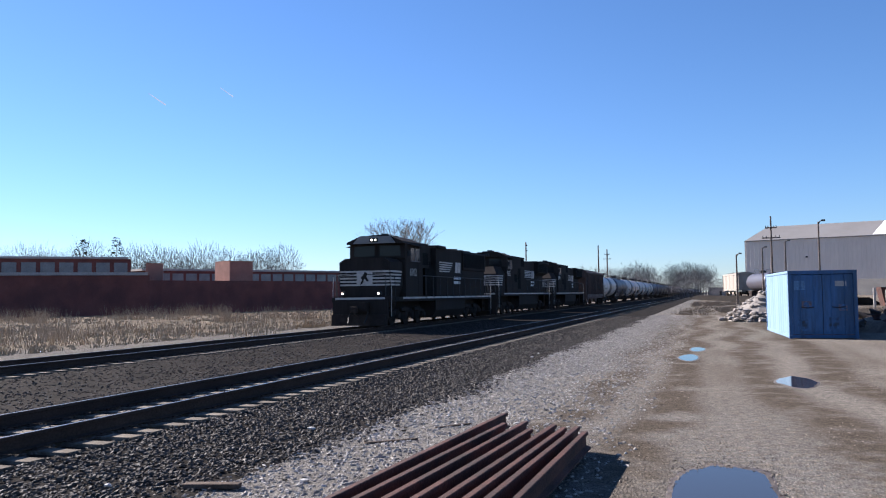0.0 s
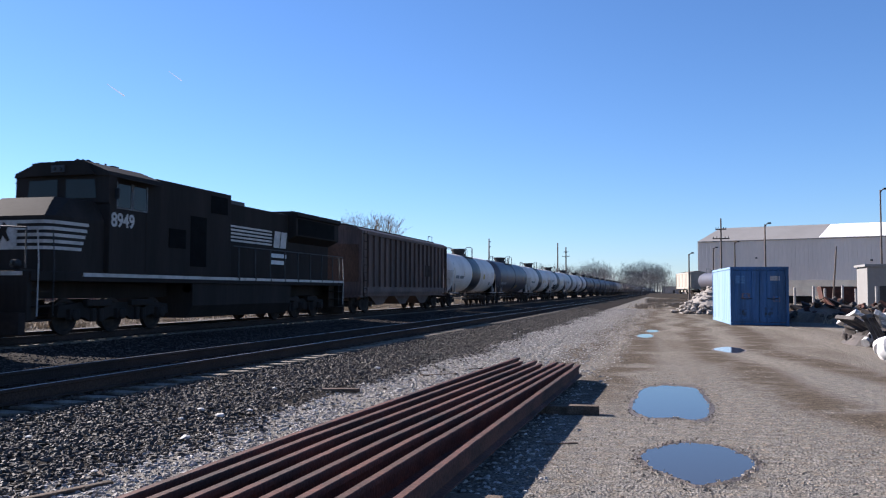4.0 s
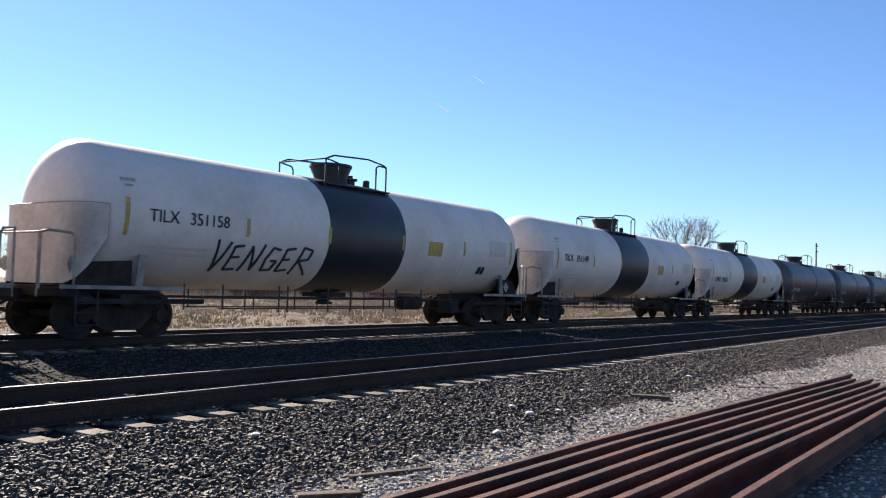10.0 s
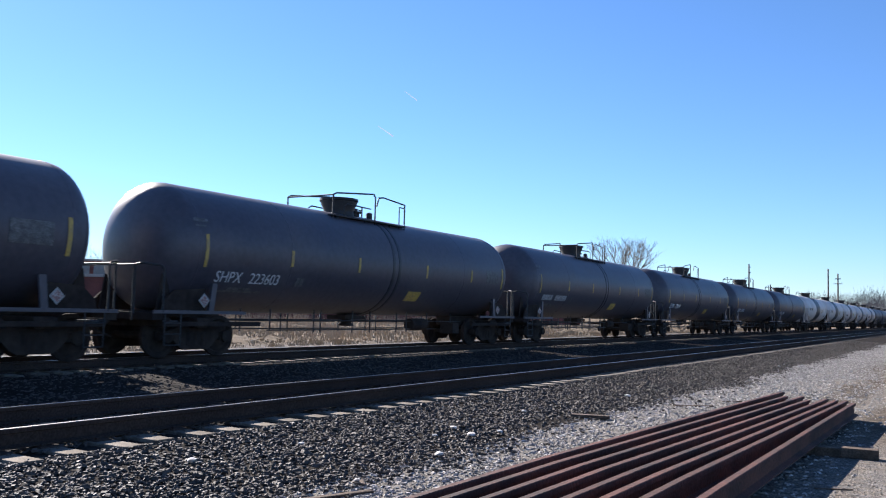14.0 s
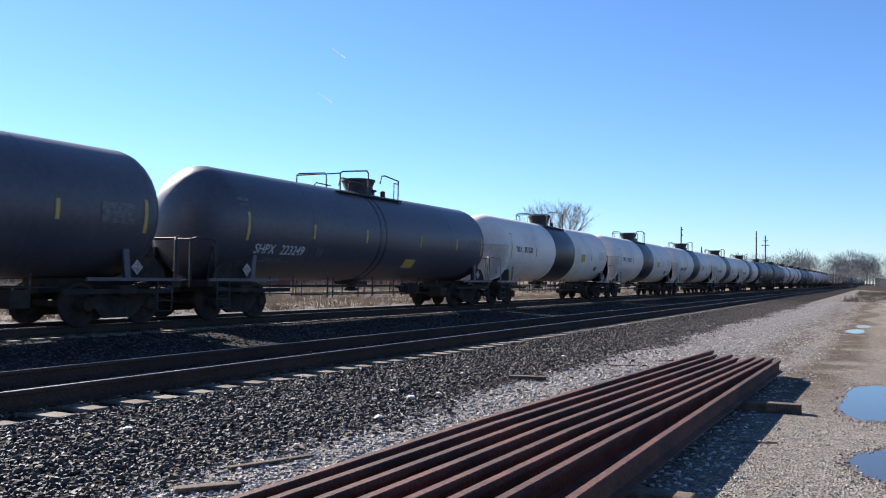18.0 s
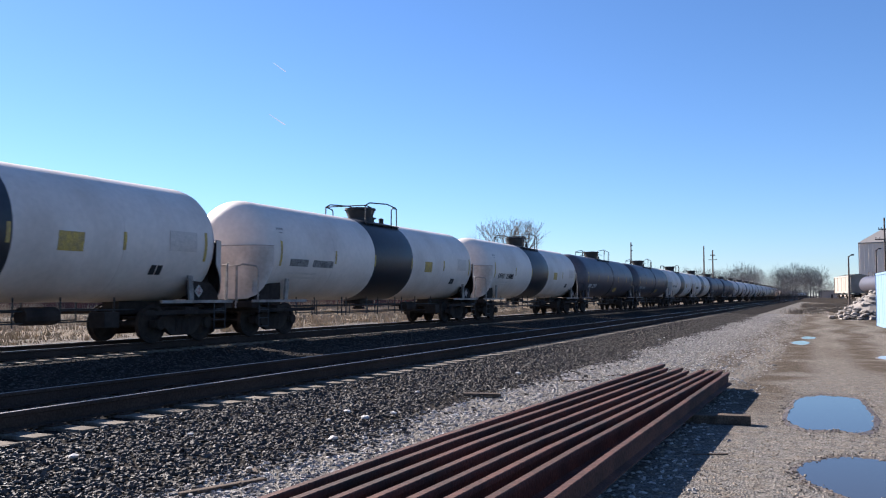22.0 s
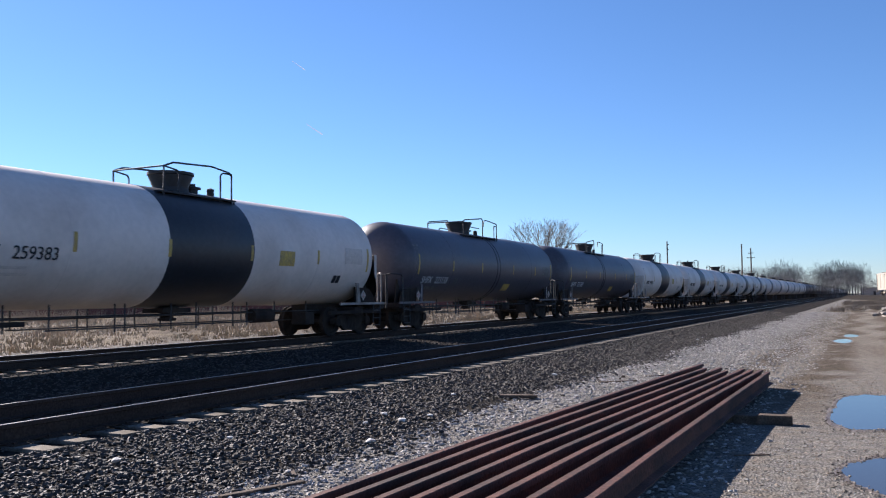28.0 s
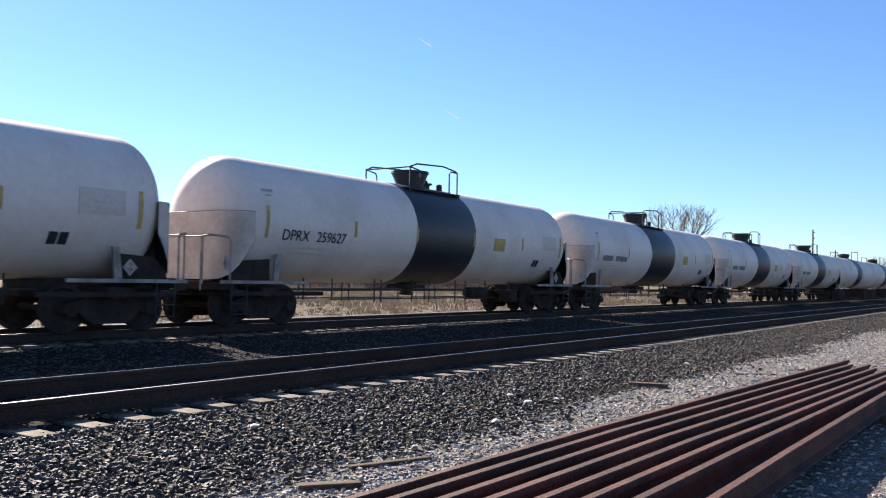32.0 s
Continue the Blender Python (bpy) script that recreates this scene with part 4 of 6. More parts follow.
def locomotive(style, number, length):
    """Nose towards -y, front coupler at y = 0."""
    ge = style == "wide"
    loco = thing("locomotive", "leading black diesel locomotive with white nose stripes and lit headlights", "locomotive", "locomotives of the train")
    W = 1.52
    DECK = 2.02 if ge else 1.85

    def p(name, make, material="loco", label="", parent=None, smooth=False):
        bm = bmesh.new()
        make(bm)
        return part(name, bm, material, parent or loco, label, smooth)

    end = length
    p("underframe", lambda b: (box(b, -W, W, 1.0, end - 1.0, DECK - 0.30, DECK - 0.06, 0.02), box(b, -0.5, 0.5, 0.55, end - 0.55, DECK - 0.75, DECK - 0.3)))
    for s in (-1, 1):
        p("frame_stripe", lambda b: box(b, s * W, s * (W + 0.012), 2.9, end - 1.1, DECK - 0.17, DECK - 0.07), "stripe", "white stripe along the frame")
    # pilot, plough, steps, couplers
    for e, sg in ((0.0, 1), (end, -1)):
        p("pilot", lambda b: (box(b, -1.45, 1.45, e + sg * 0.95, e + sg * 1.1, 0.75, DECK - 0.06, 0.02),), "loco")
        p("plough", lambda b: prism(b, [(-1.42, 0.42), (1.42, 0.42), (1.42, 0.95), (-1.42, 0.95)], "y", e + sg * 0.72, e + sg * 0.95), "iron")
        p("end_stripe", lambda b: box(b, -1.3, 1.3, e + sg * 0.93, e + sg * 0.95, DECK - 0.17, DECK - 0.07), "stripe")
        c = share("coupler", COUPLER, loco, (0, e, RAIL + 0.86), math.pi if sg > 0 else 0.0)
        for sx in (-1, 1):
            st = p("steps", lambda b: [box(b, sx * 1.0, sx * 1.5, e + sg * 1.15, e + sg * 1.75, 0.72 + 0.36 * k, 0.76 + 0.36 * k) for k in range(4)]
                   + [box(b, sx * 1.02, sx * 1.05, e + sg * 1.12, e + sg * 1.78, 0.70, DECK)], "iron")
            for yy in (1.2, 1.75):
                p("grab_iron", lambda b: tube(b, [(sx * 1.53, e + sg * yy, 0.85), (sx * 1.55, e + sg * yy, DECK + 0.2), (sx * 1.5, e + sg * yy, DECK + 0.95)], 0.016), "stripe" if yy < 1.5 else "dark_iron")
            p("air_hose", lambda b: tube(b, [(sx * 0.45, e + sg * 0.9, 1.15), (sx * 0.46, e + sg * 0.6, 0.75), (sx * 0.42, e + sg * 0.45, 0.55)], 0.03), "dark_iron")
        p("end_handrail", lambda b: (tube(b, [(-1.3, e + sg * 1.05, DECK), (-1.3, e + sg * 1.05, DECK + 1.0), (-0.35, e + sg * 1.05, DECK + 1.05)], 0.022),
                                     tube(b, [(1.3, e + sg * 1.05, DECK), (1.3, e + sg * 1.05, DECK + 1.0), (0.35, e + sg * 1.05, DECK + 1.05)], 0.022)), "dark_iron")
    for y in (5.05, end - 5.05):
        truck(loco, y, (-2.0, 0, 2.0), FRAME6, "locomotive_truck", "loco")
    p("fuel_tank", lambda b: prism(b, [(-1.45, 1.0), (-1.45, DECK - 0.3), (1.45, DECK - 0.3), (1.45, 1.0), (1.2, 0.6), (-1.2, 0.6)], "y", 8.4, 15.9 if ge else 14.4), "loco")
    for sx in (-1, 1):
        p("air_tank", lambda b: bar(b, (sx * 1.25, 8.4, DECK - 0.45), (sx * 1.25, 13.9, DECK - 0.45), 0.16, 12), "dark_iron", smooth=True)
    # nose
    nose_top = DECK + 1.86
    n0, n1, c0, c1 = (1.75, 3.95, 3.95, 6.4) if ge else (1.55, 3.3, 3.3, 6.0)
    if ge:
        plan = [(-1.22, n0), (1.22, n0), (1.36, n0 + 0.18), (1.36, n1), (-1.36, n1), (-1.36, n0 + 0.18)]
        crown = [(-0.80, n0 + 0.85), (0.80, n0 + 0.85), (1.0, n0 + 1.25), (1.05, n1), (-1.05, n1), (-1.0, n0 + 1.25)]

        def faceted(b):
            rings = [[b.verts.new((x, y, z)) for x, y in ring] for ring, z in ((plan, DECK - 0.06), (plan, DECK + 1.36), (crown, nose_top + 0.06))]
            for q0, q1 in zip(rings, rings[1:]):
                for i in range(6):
                    b.faces.new((q0[i], q0[(i + 1) % 6], q1[(i + 1) % 6], q1[i]))
            b.faces.new(rings[2])
            b.faces.new(rings[0][::-1])
        p("nose", faceted)
    else:
        plan = [(-1.30, n0), (1.30, n0), (1.35, n0 + 0.06), (1.35, n1), (-1.35, n1), (-1.35, n0 + 0.06)]
        p("nose", lambda b: prism(b, [(-1.15, DECK - 0.06), (1.15, DECK - 0.06), (1.35, DECK + 0.5), (1.35, nose_top - 0.2), (1.05, nose_top), (-1.05, nose_top), (-1.35, nose_top - 0.2), (-1.35, DECK + 0.5)], "y", n0, n1))
    for k in range(5):
        z = DECK + 0.50 + 0.165 * k
        for sx in (-1, 1):
            run = [(sx * 0.40, n0), (sx * plan[1][0], n0), (sx * plan[2][0], plan[2][1]), (sx * plan[2][0], n1 - (0.95 if ge else 0.42) + 0.07 * k)]
            for (xa, ya), (xb, yb) in zip(run, run[1:]):
                off = Vector((yb - ya, -(xb - xa), 0)).normalized() * (0.012 * sx)
                p("nose_stripe", lambda b: prism(b, [(xa, ya), (xb, yb), (xb + off.x, yb + off.y), (xa + off.x, ya + off.y)], "z", z, z + 0.085), "stripe", "white nose stripe")
    p("nose_panel", lambda b: box(b, -0.42, 0.42, n0 - 0.012, n0, DECK + 0.5, DECK + 1.245), "stripe", "white nose panel")
    p("nose_emblem", lambda b: prism(b, [(-0.24, DECK + 0.56), (-0.1, DECK + 0.62), (0.0, DECK + 0.86), (0.14, DECK + 0.7), (0.22, DECK + 0.74), (0.1, DECK + 0.95), (0.16, DECK + 1.1), (0.02, DECK + 1.2), (-0.06, DECK + 1.06), (-0.2, DECK + 0.9), (-0.12, DECK + 0.8)], "y", n0 - 0.02, n0 - 0.013), "loco", "dark emblem")
    for sx in (-1, 1):
        d = p("ditch_light", lambda b: lathe(b, [(0.001, 0), (0.09, 0.01), (0.11, 0.1), (0.11, 0.2)], 12, "y", (sx * 0.95, 1.0, DECK + 0.12)), "dark_iron")
        p("lens", lambda b: lathe(b, [(0.001, -0.012), (0.055, -0.008), (0.055, 0.0)], 12, "y", (sx * 0.95, 1.0, DECK + 0.12)), "headlight" if not ge else "window", "", d)
    # cab
    wsw = 1.12 if ge else 1.30
    roof = DECK + 3.06
    cab = p("cab", lambda b: prism(b, [(c0, DECK - 0.06), (c1, DECK - 0.06), (c1, roof - 0.42), (c0 - 0.05, roof - 0.42), (c0 - 0.05, DECK + 1.9), (c0, DECK + 1.84)], "x", -W, W))
    p("cab_roof", lambda b: [b.verts.ensure_lookup_table()] and prism(b, [(-W - 0.03, roof - 0.42), (W + 0.03, roof - 0.42), (W - 0.02, roof - 0.3), (0.75, roof), (-0.75, roof), (-W + 0.02, roof - 0.3)], "y", c0 - (0.10 if ge else 0.42), c1 + 0.1))
    p("number_board_housing", lambda b: prism(b, [(-1.15, roof - 0.4), (1.15, roof - 0.4), (0.85, roof - 0.04), (-0.85, roof - 0.04)], "y", c0 - (0.20 if ge else 0.5), c0 - (0.10 if ge else 0.40)), "loco" if ge else "metal_roof")
    hl = p("headlight", lambda b: box(b, -0.22, 0.22, c0 - (0.25 if ge else 0.55), c0 - (0.19 if ge else 0.49), roof - 0.33, roof - 0.12, 0.02), "dark_iron")
    for sx in (-0.1, 0.1):
        p("lens", lambda b: lathe(b, [(0.001, -0.02), (0.05, -0.012), (0.05, 0)], 12, "y", (sx, c0 - (0.25 if ge else 0.55), roof - 0.225)), "headlight" if not ge else "window", "lit lens" if not ge else "", hl)
    for sx in (-1, 1):
        p("windscreen", lambda b: prism(b, [(sx * 0.14, DECK + 2.02), (sx * wsw, DECK + 2.02), (sx * (wsw - 0.06), DECK + 2.54), (sx * 0.14, DECK + 2.56)], "y", c0 - 0.062, c0 - 0.05), "window", "dark windscreen")
        for yy in ((c0 + 0.3, c0 + 1.05) if ge else (c0 + 0.75, c0 + 1.5)):
            wnd = p("cab_window", lambda b: box(b, sx * W, sx * (W + 0.012), yy, yy + 0.66, DECK + 1.8, DECK + 2.45), "window")
            p("window_frame", lambda b: (box(b, sx * (W + 0.012), sx * (W + 0.025), yy - 0.03, yy + 0.02, DECK + 1.75, DECK + 2.5), box(b, sx * (W + 0.012), sx * (W + 0.025), yy + 0.64, yy + 0.69, DECK + 1.75, DECK + 2.5),
                                         box(b, sx * (W + 0.012), sx * (W + 0.025), yy - 0.03, yy + 0.69, DECK + 1.75, DECK + 1.79)), "iron_pale", "grey window frame", wnd)
        p("sunshade", lambda b: prism(b, [(W, roof - 0.45), (W + 0.35, roof - 0.52), (W + 0.35, roof - 0.50), (W, roof - 0.42)] if sx > 0 else [(-W, roof - 0.45), (-W - 0.35, roof - 0.52), (-W - 0.35, roof - 0.50), (-W, roof - 0.42)], "y", c0 + 0.3, c1 - 0.3), "loco")
        words("road_number", number, 0.54, "stripe" if ge else "worn_stripe", loco, (sx * (W + 0.006), (c0 + 0.06 if ge else c0 + 0.62) if sx > 0 else c0 + 2.0, DECK + (1.25 if ge else 1.02)), "white road number", 0.012, turn=(90, 0, 90 if sx > 0 else -90))
    p("air_horn", lambda b: ([bar(b, (0.1 * k - 0.1, c1 - 1.2, roof + 0.1), (0.1 * k - 0.1, c1 - 1.75 + 0.1 * k, roof + 0.12), 0.03, 8, 0.09) for k in range(3)], box(b, -0.2, 0.2, c1 - 1.25, c1 - 1.15, roof - 0.05, roof + 0.15)), "dark_iron")
    p("antenna", lambda b: (box(b, -0.45, 0.45, c0 + 0.2, c0 + 0.9, roof, roof + 0.07), box(b, 0.5, 0.6, c0 + 0.3, c0 + 1.6, roof - 0.08, roof + 0.02), bar(b, (0, c1 - 0.6, roof), (0, c1 - 0.6, roof + 0.22), 0.03)), "dark_iron")
    for k, yy in enumerate((c0 + 0.4, c0 + 1.0, c0 + 1.5)):
        p("roof_box", lambda b: box(b, -0.5 + 0.2 * k, 0.1 + 0.2 * k, yy, yy + 0.3, roof - 0.02, roof + 0.1, 0.02), "dark_iron")
    p("cab_door", lambda b: (box(b, W, W + 0.015, c1 - 0.75, c1 - 0.1, DECK, DECK + 1.95, 0.005),), "loco")
    p("mirror", lambda b: box(b, W + 0.02, W + 0.16, c0 + 0.18, c0 + 0.21, DECK + 2.0, DECK + 2.3), "dark_iron")
    # hoods
    H = 0.95
    if ge:
        hood_top = DECK + 2.72
        p("auxiliary_cab", lambda b: box(b, -1.4, 1.4, c1, 11.0, DECK - 0.06, DECK + 2.86, 0.05))
        p("vent_door", lambda b: box(b, 1.40, 1.42, 7.05, 8.0, DECK + 0.8, DECK + 1.4), "grille", "dark opening")
        p("side_grille", lambda b: box(b, 1.40, 1.42, 9.6, 10.7, DECK + 2.1, DECK + 2.7), "grille")
        p("engine_hood", lambda b: box(b, -1.15, 1.15, 11.0, 16.3, DECK - 0.06, hood_top - 0.1, 0.06))
        p("exhaust_stack", lambda b: box(b, -0.4, 0.4, 12.8, 13.9, hood_top - 0.12, hood_top + 0.18, 0.03), "dark_iron")
        p("roof_fitting", lambda b: ([bar(b, (0.3, 11.4 + 0.3 * k, hood_top - 0.12), (0.3, 11.4 + 0.3 * k, hood_top + 0.12), 0.09, 8) for k in range(3)]), "dark_iron")
        p("radiator_hood", lambda b: prism(b, [(-0.98, DECK - 0.06), (0.98, DECK - 0.06), (0.98, DECK + 1.5), (1.5, DECK + 1.75), (1.5, hood_top - 0.02), (1.3, hood_top + 0.05), (-1.3, hood_top + 0.05), (-1.5, hood_top - 0.02), (-1.5, DECK + 1.75), (-0.98, DECK + 1.5)], "y", 16.3, end - 1.75))
        for sx in (-1, 1):
            p("radiator_grille", lambda b: box(b, sx * 1.5, sx * 1.515, 16.5, end - 2.3, DECK + 1.8, hood_top - 0.25), "grille", "dark radiator grille")
        for sx in (-1, 1):
            p("radiator_eave", lambda b: prism(b, [(sx * 1.48, hood_top - 0.22), (sx * 1.62, hood_top - 0.16), (sx * 1.62, hood_top + 0.0), (sx * 1.3, hood_top + 0.06)], "y", 16.2, end - 1.7))
            p("cab_step_well", lambda b: box(b, sx * 1.40, sx * 1.41, 8.3, 9.3, DECK + 0.25, DECK + 1.9), "grille", "dark recess")
        st0, st1, lg0, hs = 11.25, 14.75, 14.85, 1.15
        fz = 1.25
    else:
        hood_top = DECK + 2.80
        p("equipment_bay", lambda b: box(b, -0.8, 0.8, c1, 9.6, DECK - 0.06, DECK + 2.78, 0.04))
        p("intake_housing", lambda b: box(b, -1.35, 1.35, c1 + 0.1, 7.6, DECK + 1.5, DECK + 2.84, 0.05))
        p("intake_grille", lambda b: box(b, 1.35, 1.37, c1 + 0.3, 7.4, DECK + 1.65, DECK + 2.3), "grille", "dark intake grille")
        p("blower_duct", lambda b: prism(b, [(7.6, DECK), (9.6, DECK), (9.6, DECK + 1.1), (8.6, DECK + 1.9), (7.6, DECK + 1.9)], "x", -1.1, 1.1), "grille")
        p("engine_hood", lambda b: box(b, -1.12, 1.12, 9.6, 15.0, DECK - 0.06, hood_top, 0.06))
        p("radiator_hood", lambda b: prism(b, [(-1.12, DECK - 0.06), (1.12, DECK - 0.06), (1.12, DECK + 1.55), (1.2, DECK + 1.62), (1.2, hood_top - 0.1), (1.1, hood_top), (-1.1, hood_top), (-1.2, hood_top - 0.1), (-1.2, DECK + 1.62), (-1.12, DECK + 1.55)], "y", 15.0, end - 1.4))
        for sx in (-1, 1):
            p("radiator_grille", lambda b: box(b, sx * 1.2, sx * 1.21, 15.15, end - 1.6, DECK + 1.75, hood_top - 0.15), "grille", "dark radiator grille")
        for yy in (15.6, 17.1, 18.6):
            p("roof_fan", lambda b: lathe(b, [(0.66, -0.05), (0.66, 0.13), (0.6, 0.16), (0.001, 0.14)], 18, "z", (0, yy, hood_top)), "loco", smooth=True)
        p("exhaust_stack", lambda b: box(b, -0.3, 0.3, 13.3, 14.4, hood_top - 0.02, hood_top + 0.14, 0.03), "dark_iron")
        p("brake_blister", lambda b: box(b, -1.25, 1.25, 9.7, 11.2, hood_top - 0.1, hood_top + 0.1, 0.05))
        st0, st1, lg0, hs = 10.2, 12.9, 13.35, 1.12
        fz = 1.42
    for sx in (-1, 1):
        for k in range(5):
            z = DECK + fz + 0.13 * k - (0.0 if ge else 0.05)
            cut = 0.0 if ge else 0.18 * (4 - k)
            p("hood_stripe", lambda b: prism(b, [(st0, z), (st1 - cut, z), (st1 - cut + (0.0 if ge else 0.1), z + 0.07), (st0, z + 0.07)], "x", sx * (hs + 0.004), sx * (hs + 0.012)), "stripe", "white hood stripe")
        # the railway's initials and name stay plain shapes
        z0 = DECK + fz - 0.1
        for a, b2 in ((0.05, 0.58), (0.66, 1.18)):
            p("logo_block", lambda b: prism(b, [(lg0 + a, z0 + 0.04), (lg0 + b2, z0 + 0.04), (lg0 + b2 + 0.12, z0 + 0.70), (lg0 + a + 0.12, z0 + 0.70)], "x", sx * (hs + 0.004), sx * (hs + 0.012)), "stripe", "plain white slanted block")
        for row in (0, 1):
            p("name_bar", lambda b: box(b, sx * (hs + 0.004), sx * (hs + 0.012), lg0 - 0.2, lg0 + 1.25 - 0.1 * row, z0 - 0.36 - 0.27 * row, z0 - 0.2 - 0.27 * row), "pale_ink", "pale lettering bar")
        # hood doors, walkway posts and rail
        for y in np.arange(10.0 if not ge else 11.2, 14.9 if not ge else 16.0, 0.78):
            p("hood_door", lambda b: box(b, sx * hs, sx * (hs + 0.003), y + 0.03, y + 0.74, DECK + 0.1, DECK + 1.2), "loco")
        for y in np.arange(6.6 if not ge else 11.4, end - 1.5, 1.28):
            p("rail_post", lambda b: (bar(b, (sx * (W - 0.03), y, DECK - 0.1), (sx * (W - 0.03), y, DECK + 1.05), 0.028), box(b, sx * (W - 0.06), sx * (W + 0.018), y - 0.05, y + 0.05, DECK - 0.19, DECK - 0.04)), "dark_iron")
        p("hand_rail", lambda b: tube(b, [(sx * (W - 0.03), 6.1 if not ge else 11.0, DECK + 1.05), (sx * (W - 0.03), end - 1.2, DECK + 1.05), (sx * (W - 0.03), end - 1.1, DECK)], 0.02), "dark_iron")
    return loco


def covered_hopper(material, label, parked=False):
    car = thing("covered_hopper", label, "hopper car")
    L, HW, zb, zt = 8.7, 1.55, 1.75, 4.55

    def p(name, make, m=material, lab="", parent=None):
        bm = bmesh.new()
        make(bm)
        return part(name, bm, m, parent or car, lab)

    if parked:
        for k in range(4):
            y0, y1 = -L + 0.3 + k * L / 2, -L + (k + 1) * L / 2 - 0.3

            def bay(b):
                ring = [(-HW + 0.25, y0), (-HW + 0.02, y0 + 0.55), (-HW - 0.06, (y0 + y1) / 2), (-HW + 0.02, y1 - 0.55), (-HW + 0.25, y1), (HW - 0.25, y1), (HW - 0.02, y1 - 0.55), (HW + 0.06, (y0 + y1) / 2), (HW - 0.02, y0 + 0.55), (HW - 0.25, y0)]
                prism(b, ring, "z", zb - 0.3, zt)
            p("bay", bay, lab="rounded tan bay")
    else:
        p("body", lambda b: prism(b, [(-L + 0.9, zb - 0.55), (L - 0.9, zb - 0.55), (L - 0.9, zb + 0.2), (L - 0.05, zt - 0.7), (L - 0.05, zt), (-L + 0.05, zt), (-L + 0.05, zt - 0.7), (-L + 0.9, zb + 0.2)], "x", -HW + 0.12, HW - 0.12))
    p("roof", lambda b: prism(b, [(-HW, zt), (HW, zt), (HW - 0.3, zt + 0.16), (0.5, zt + 0.28), (-0.5, zt + 0.28), (-HW + 0.3, zt + 0.16)], "y", -L, L))
    p("running_board", lambda b: box(b, -0.55, 0.55, -L + 0.1, L + 0.05, zt + 0.3, zt + 0.36), "iron")
    for s in (-1, 1):
        p("side_sill", lambda b: box(b, s * (HW - 0.14), s * HW, -L + 0.3, L - 0.3, zb - 0.35, zb - 0.05))
        p("top_chord", lambda b: box(b, s * (HW - 0.14), s * (HW + 0.02), -L, L, zt - 0.16, zt))
        for k in range(0 if parked else 17):
            y = -L + 1.15 + k * (2 * L - 2.3) / 16
            p("side_rib", lambda b: prism(b, [(y - 0.06, zb - 0.05), (y + 0.06, zb - 0.05), (y + 0.06, zt - 0.14), (y - 0.06, zt - 0.14)], "x", s * (HW - 0.13), s * HW))
        for e in (-1, 1):
            p("end_post", lambda b: box(b, s * (HW - 0.16), s * (HW - 0.02), e * (L - 0.2), e * (L - 0.02), zb - 0.5, zt))
            p("ladder", lambda b: [bar(b, (s * (HW + 0.02), e * (L - 0.75), 1.2 + 0.4 * k), (s * (HW + 0.02), e * (L - 0.25), 1.2 + 0.4 * k), 0.018) for k in range(9)] + [bar(b, (s * (HW + 0.02), e * (L - q), 1.0), (s * (HW + 0.02), e * (L - q), zt), 0.02) for q in (0.75, 0.25)], "iron")
    for k in range(3):
        y = -4.3 + 4.3 * k
        p("discharge_chute", lambda b: prism(b, [(y - 1.7, zb - 0.5), (y + 1.7, zb - 0.5), (y + 0.55, 0.72), (y - 0.55, 0.72)], "x", -1.0, 1.0))
    p("roof_rail", lambda b: (tube(b, [(0.5, L - 0.2, zt + 0.3), (0.5, L - 0.2, zt + 0.7), (0.5, L - 1.2, zt + 0.7), (0.5, L - 1.2, zt + 0.3)], 0.02),), "iron")
    for s in (-1, 1):
        p("centre_sill", lambda b: box(b, -0.25, 0.25, s * 5.5, s * 8.6, 1.05, 1.4))
        p("end_platform", lambda b: box(b, -1.4, 1.4, s * 8.0, s * 8.6, 1.15, 1.25))
        share("coupler", COUPLER, car, (0, s * 9.35, RAIL + 0.86), math.pi if s < 0 else 0.0)
        truck(car, s * 7.0)
    p("data_panel", lambda b: box(b, HW, HW + 0.006, 3.0, 4.2, 2.4, 3.1), "iron", "dull stencil panel")
    return car


lead = locomotive("narrow", "6902", 21.9)
TRAIN.append((lead, 42.2 - 119.97))
TRAIN.append((tagged(locomotive("wide", "9612", 22.8), "black diesel locomotive, second in the train, with white nose stripes"), 64.15 - 119.97))
TRAIN.append((tagged(locomotive("wide", "8949", 22.8), "black diesel locomotive, third in the train, with white nose stripes"), 86.95 - 119.97))
TRAIN.append((covered_hopper("hopper", "brown ribbed covered hopper car behind the locomotives"), 119.78 - 119.97))


# ---- yard: stacked rails, puddles, container, rubble, scrap ----
FOOT = [(-0.07, 0), (0.07, 0), (0.07, 0.012), (0.012, 0.03), (0.01, 0.134), (-0.01, 0.134), (-0.012, 0.03), (-0.07, 0.012)]
HEAD = [(-0.012, 0.13), (0.012, 0.13), (0.036, 0.14), (0.036, 0.172), (0.028, 0.18), (-0.028, 0.18), (-0.036, 0.172), (-0.036, 0.14)]


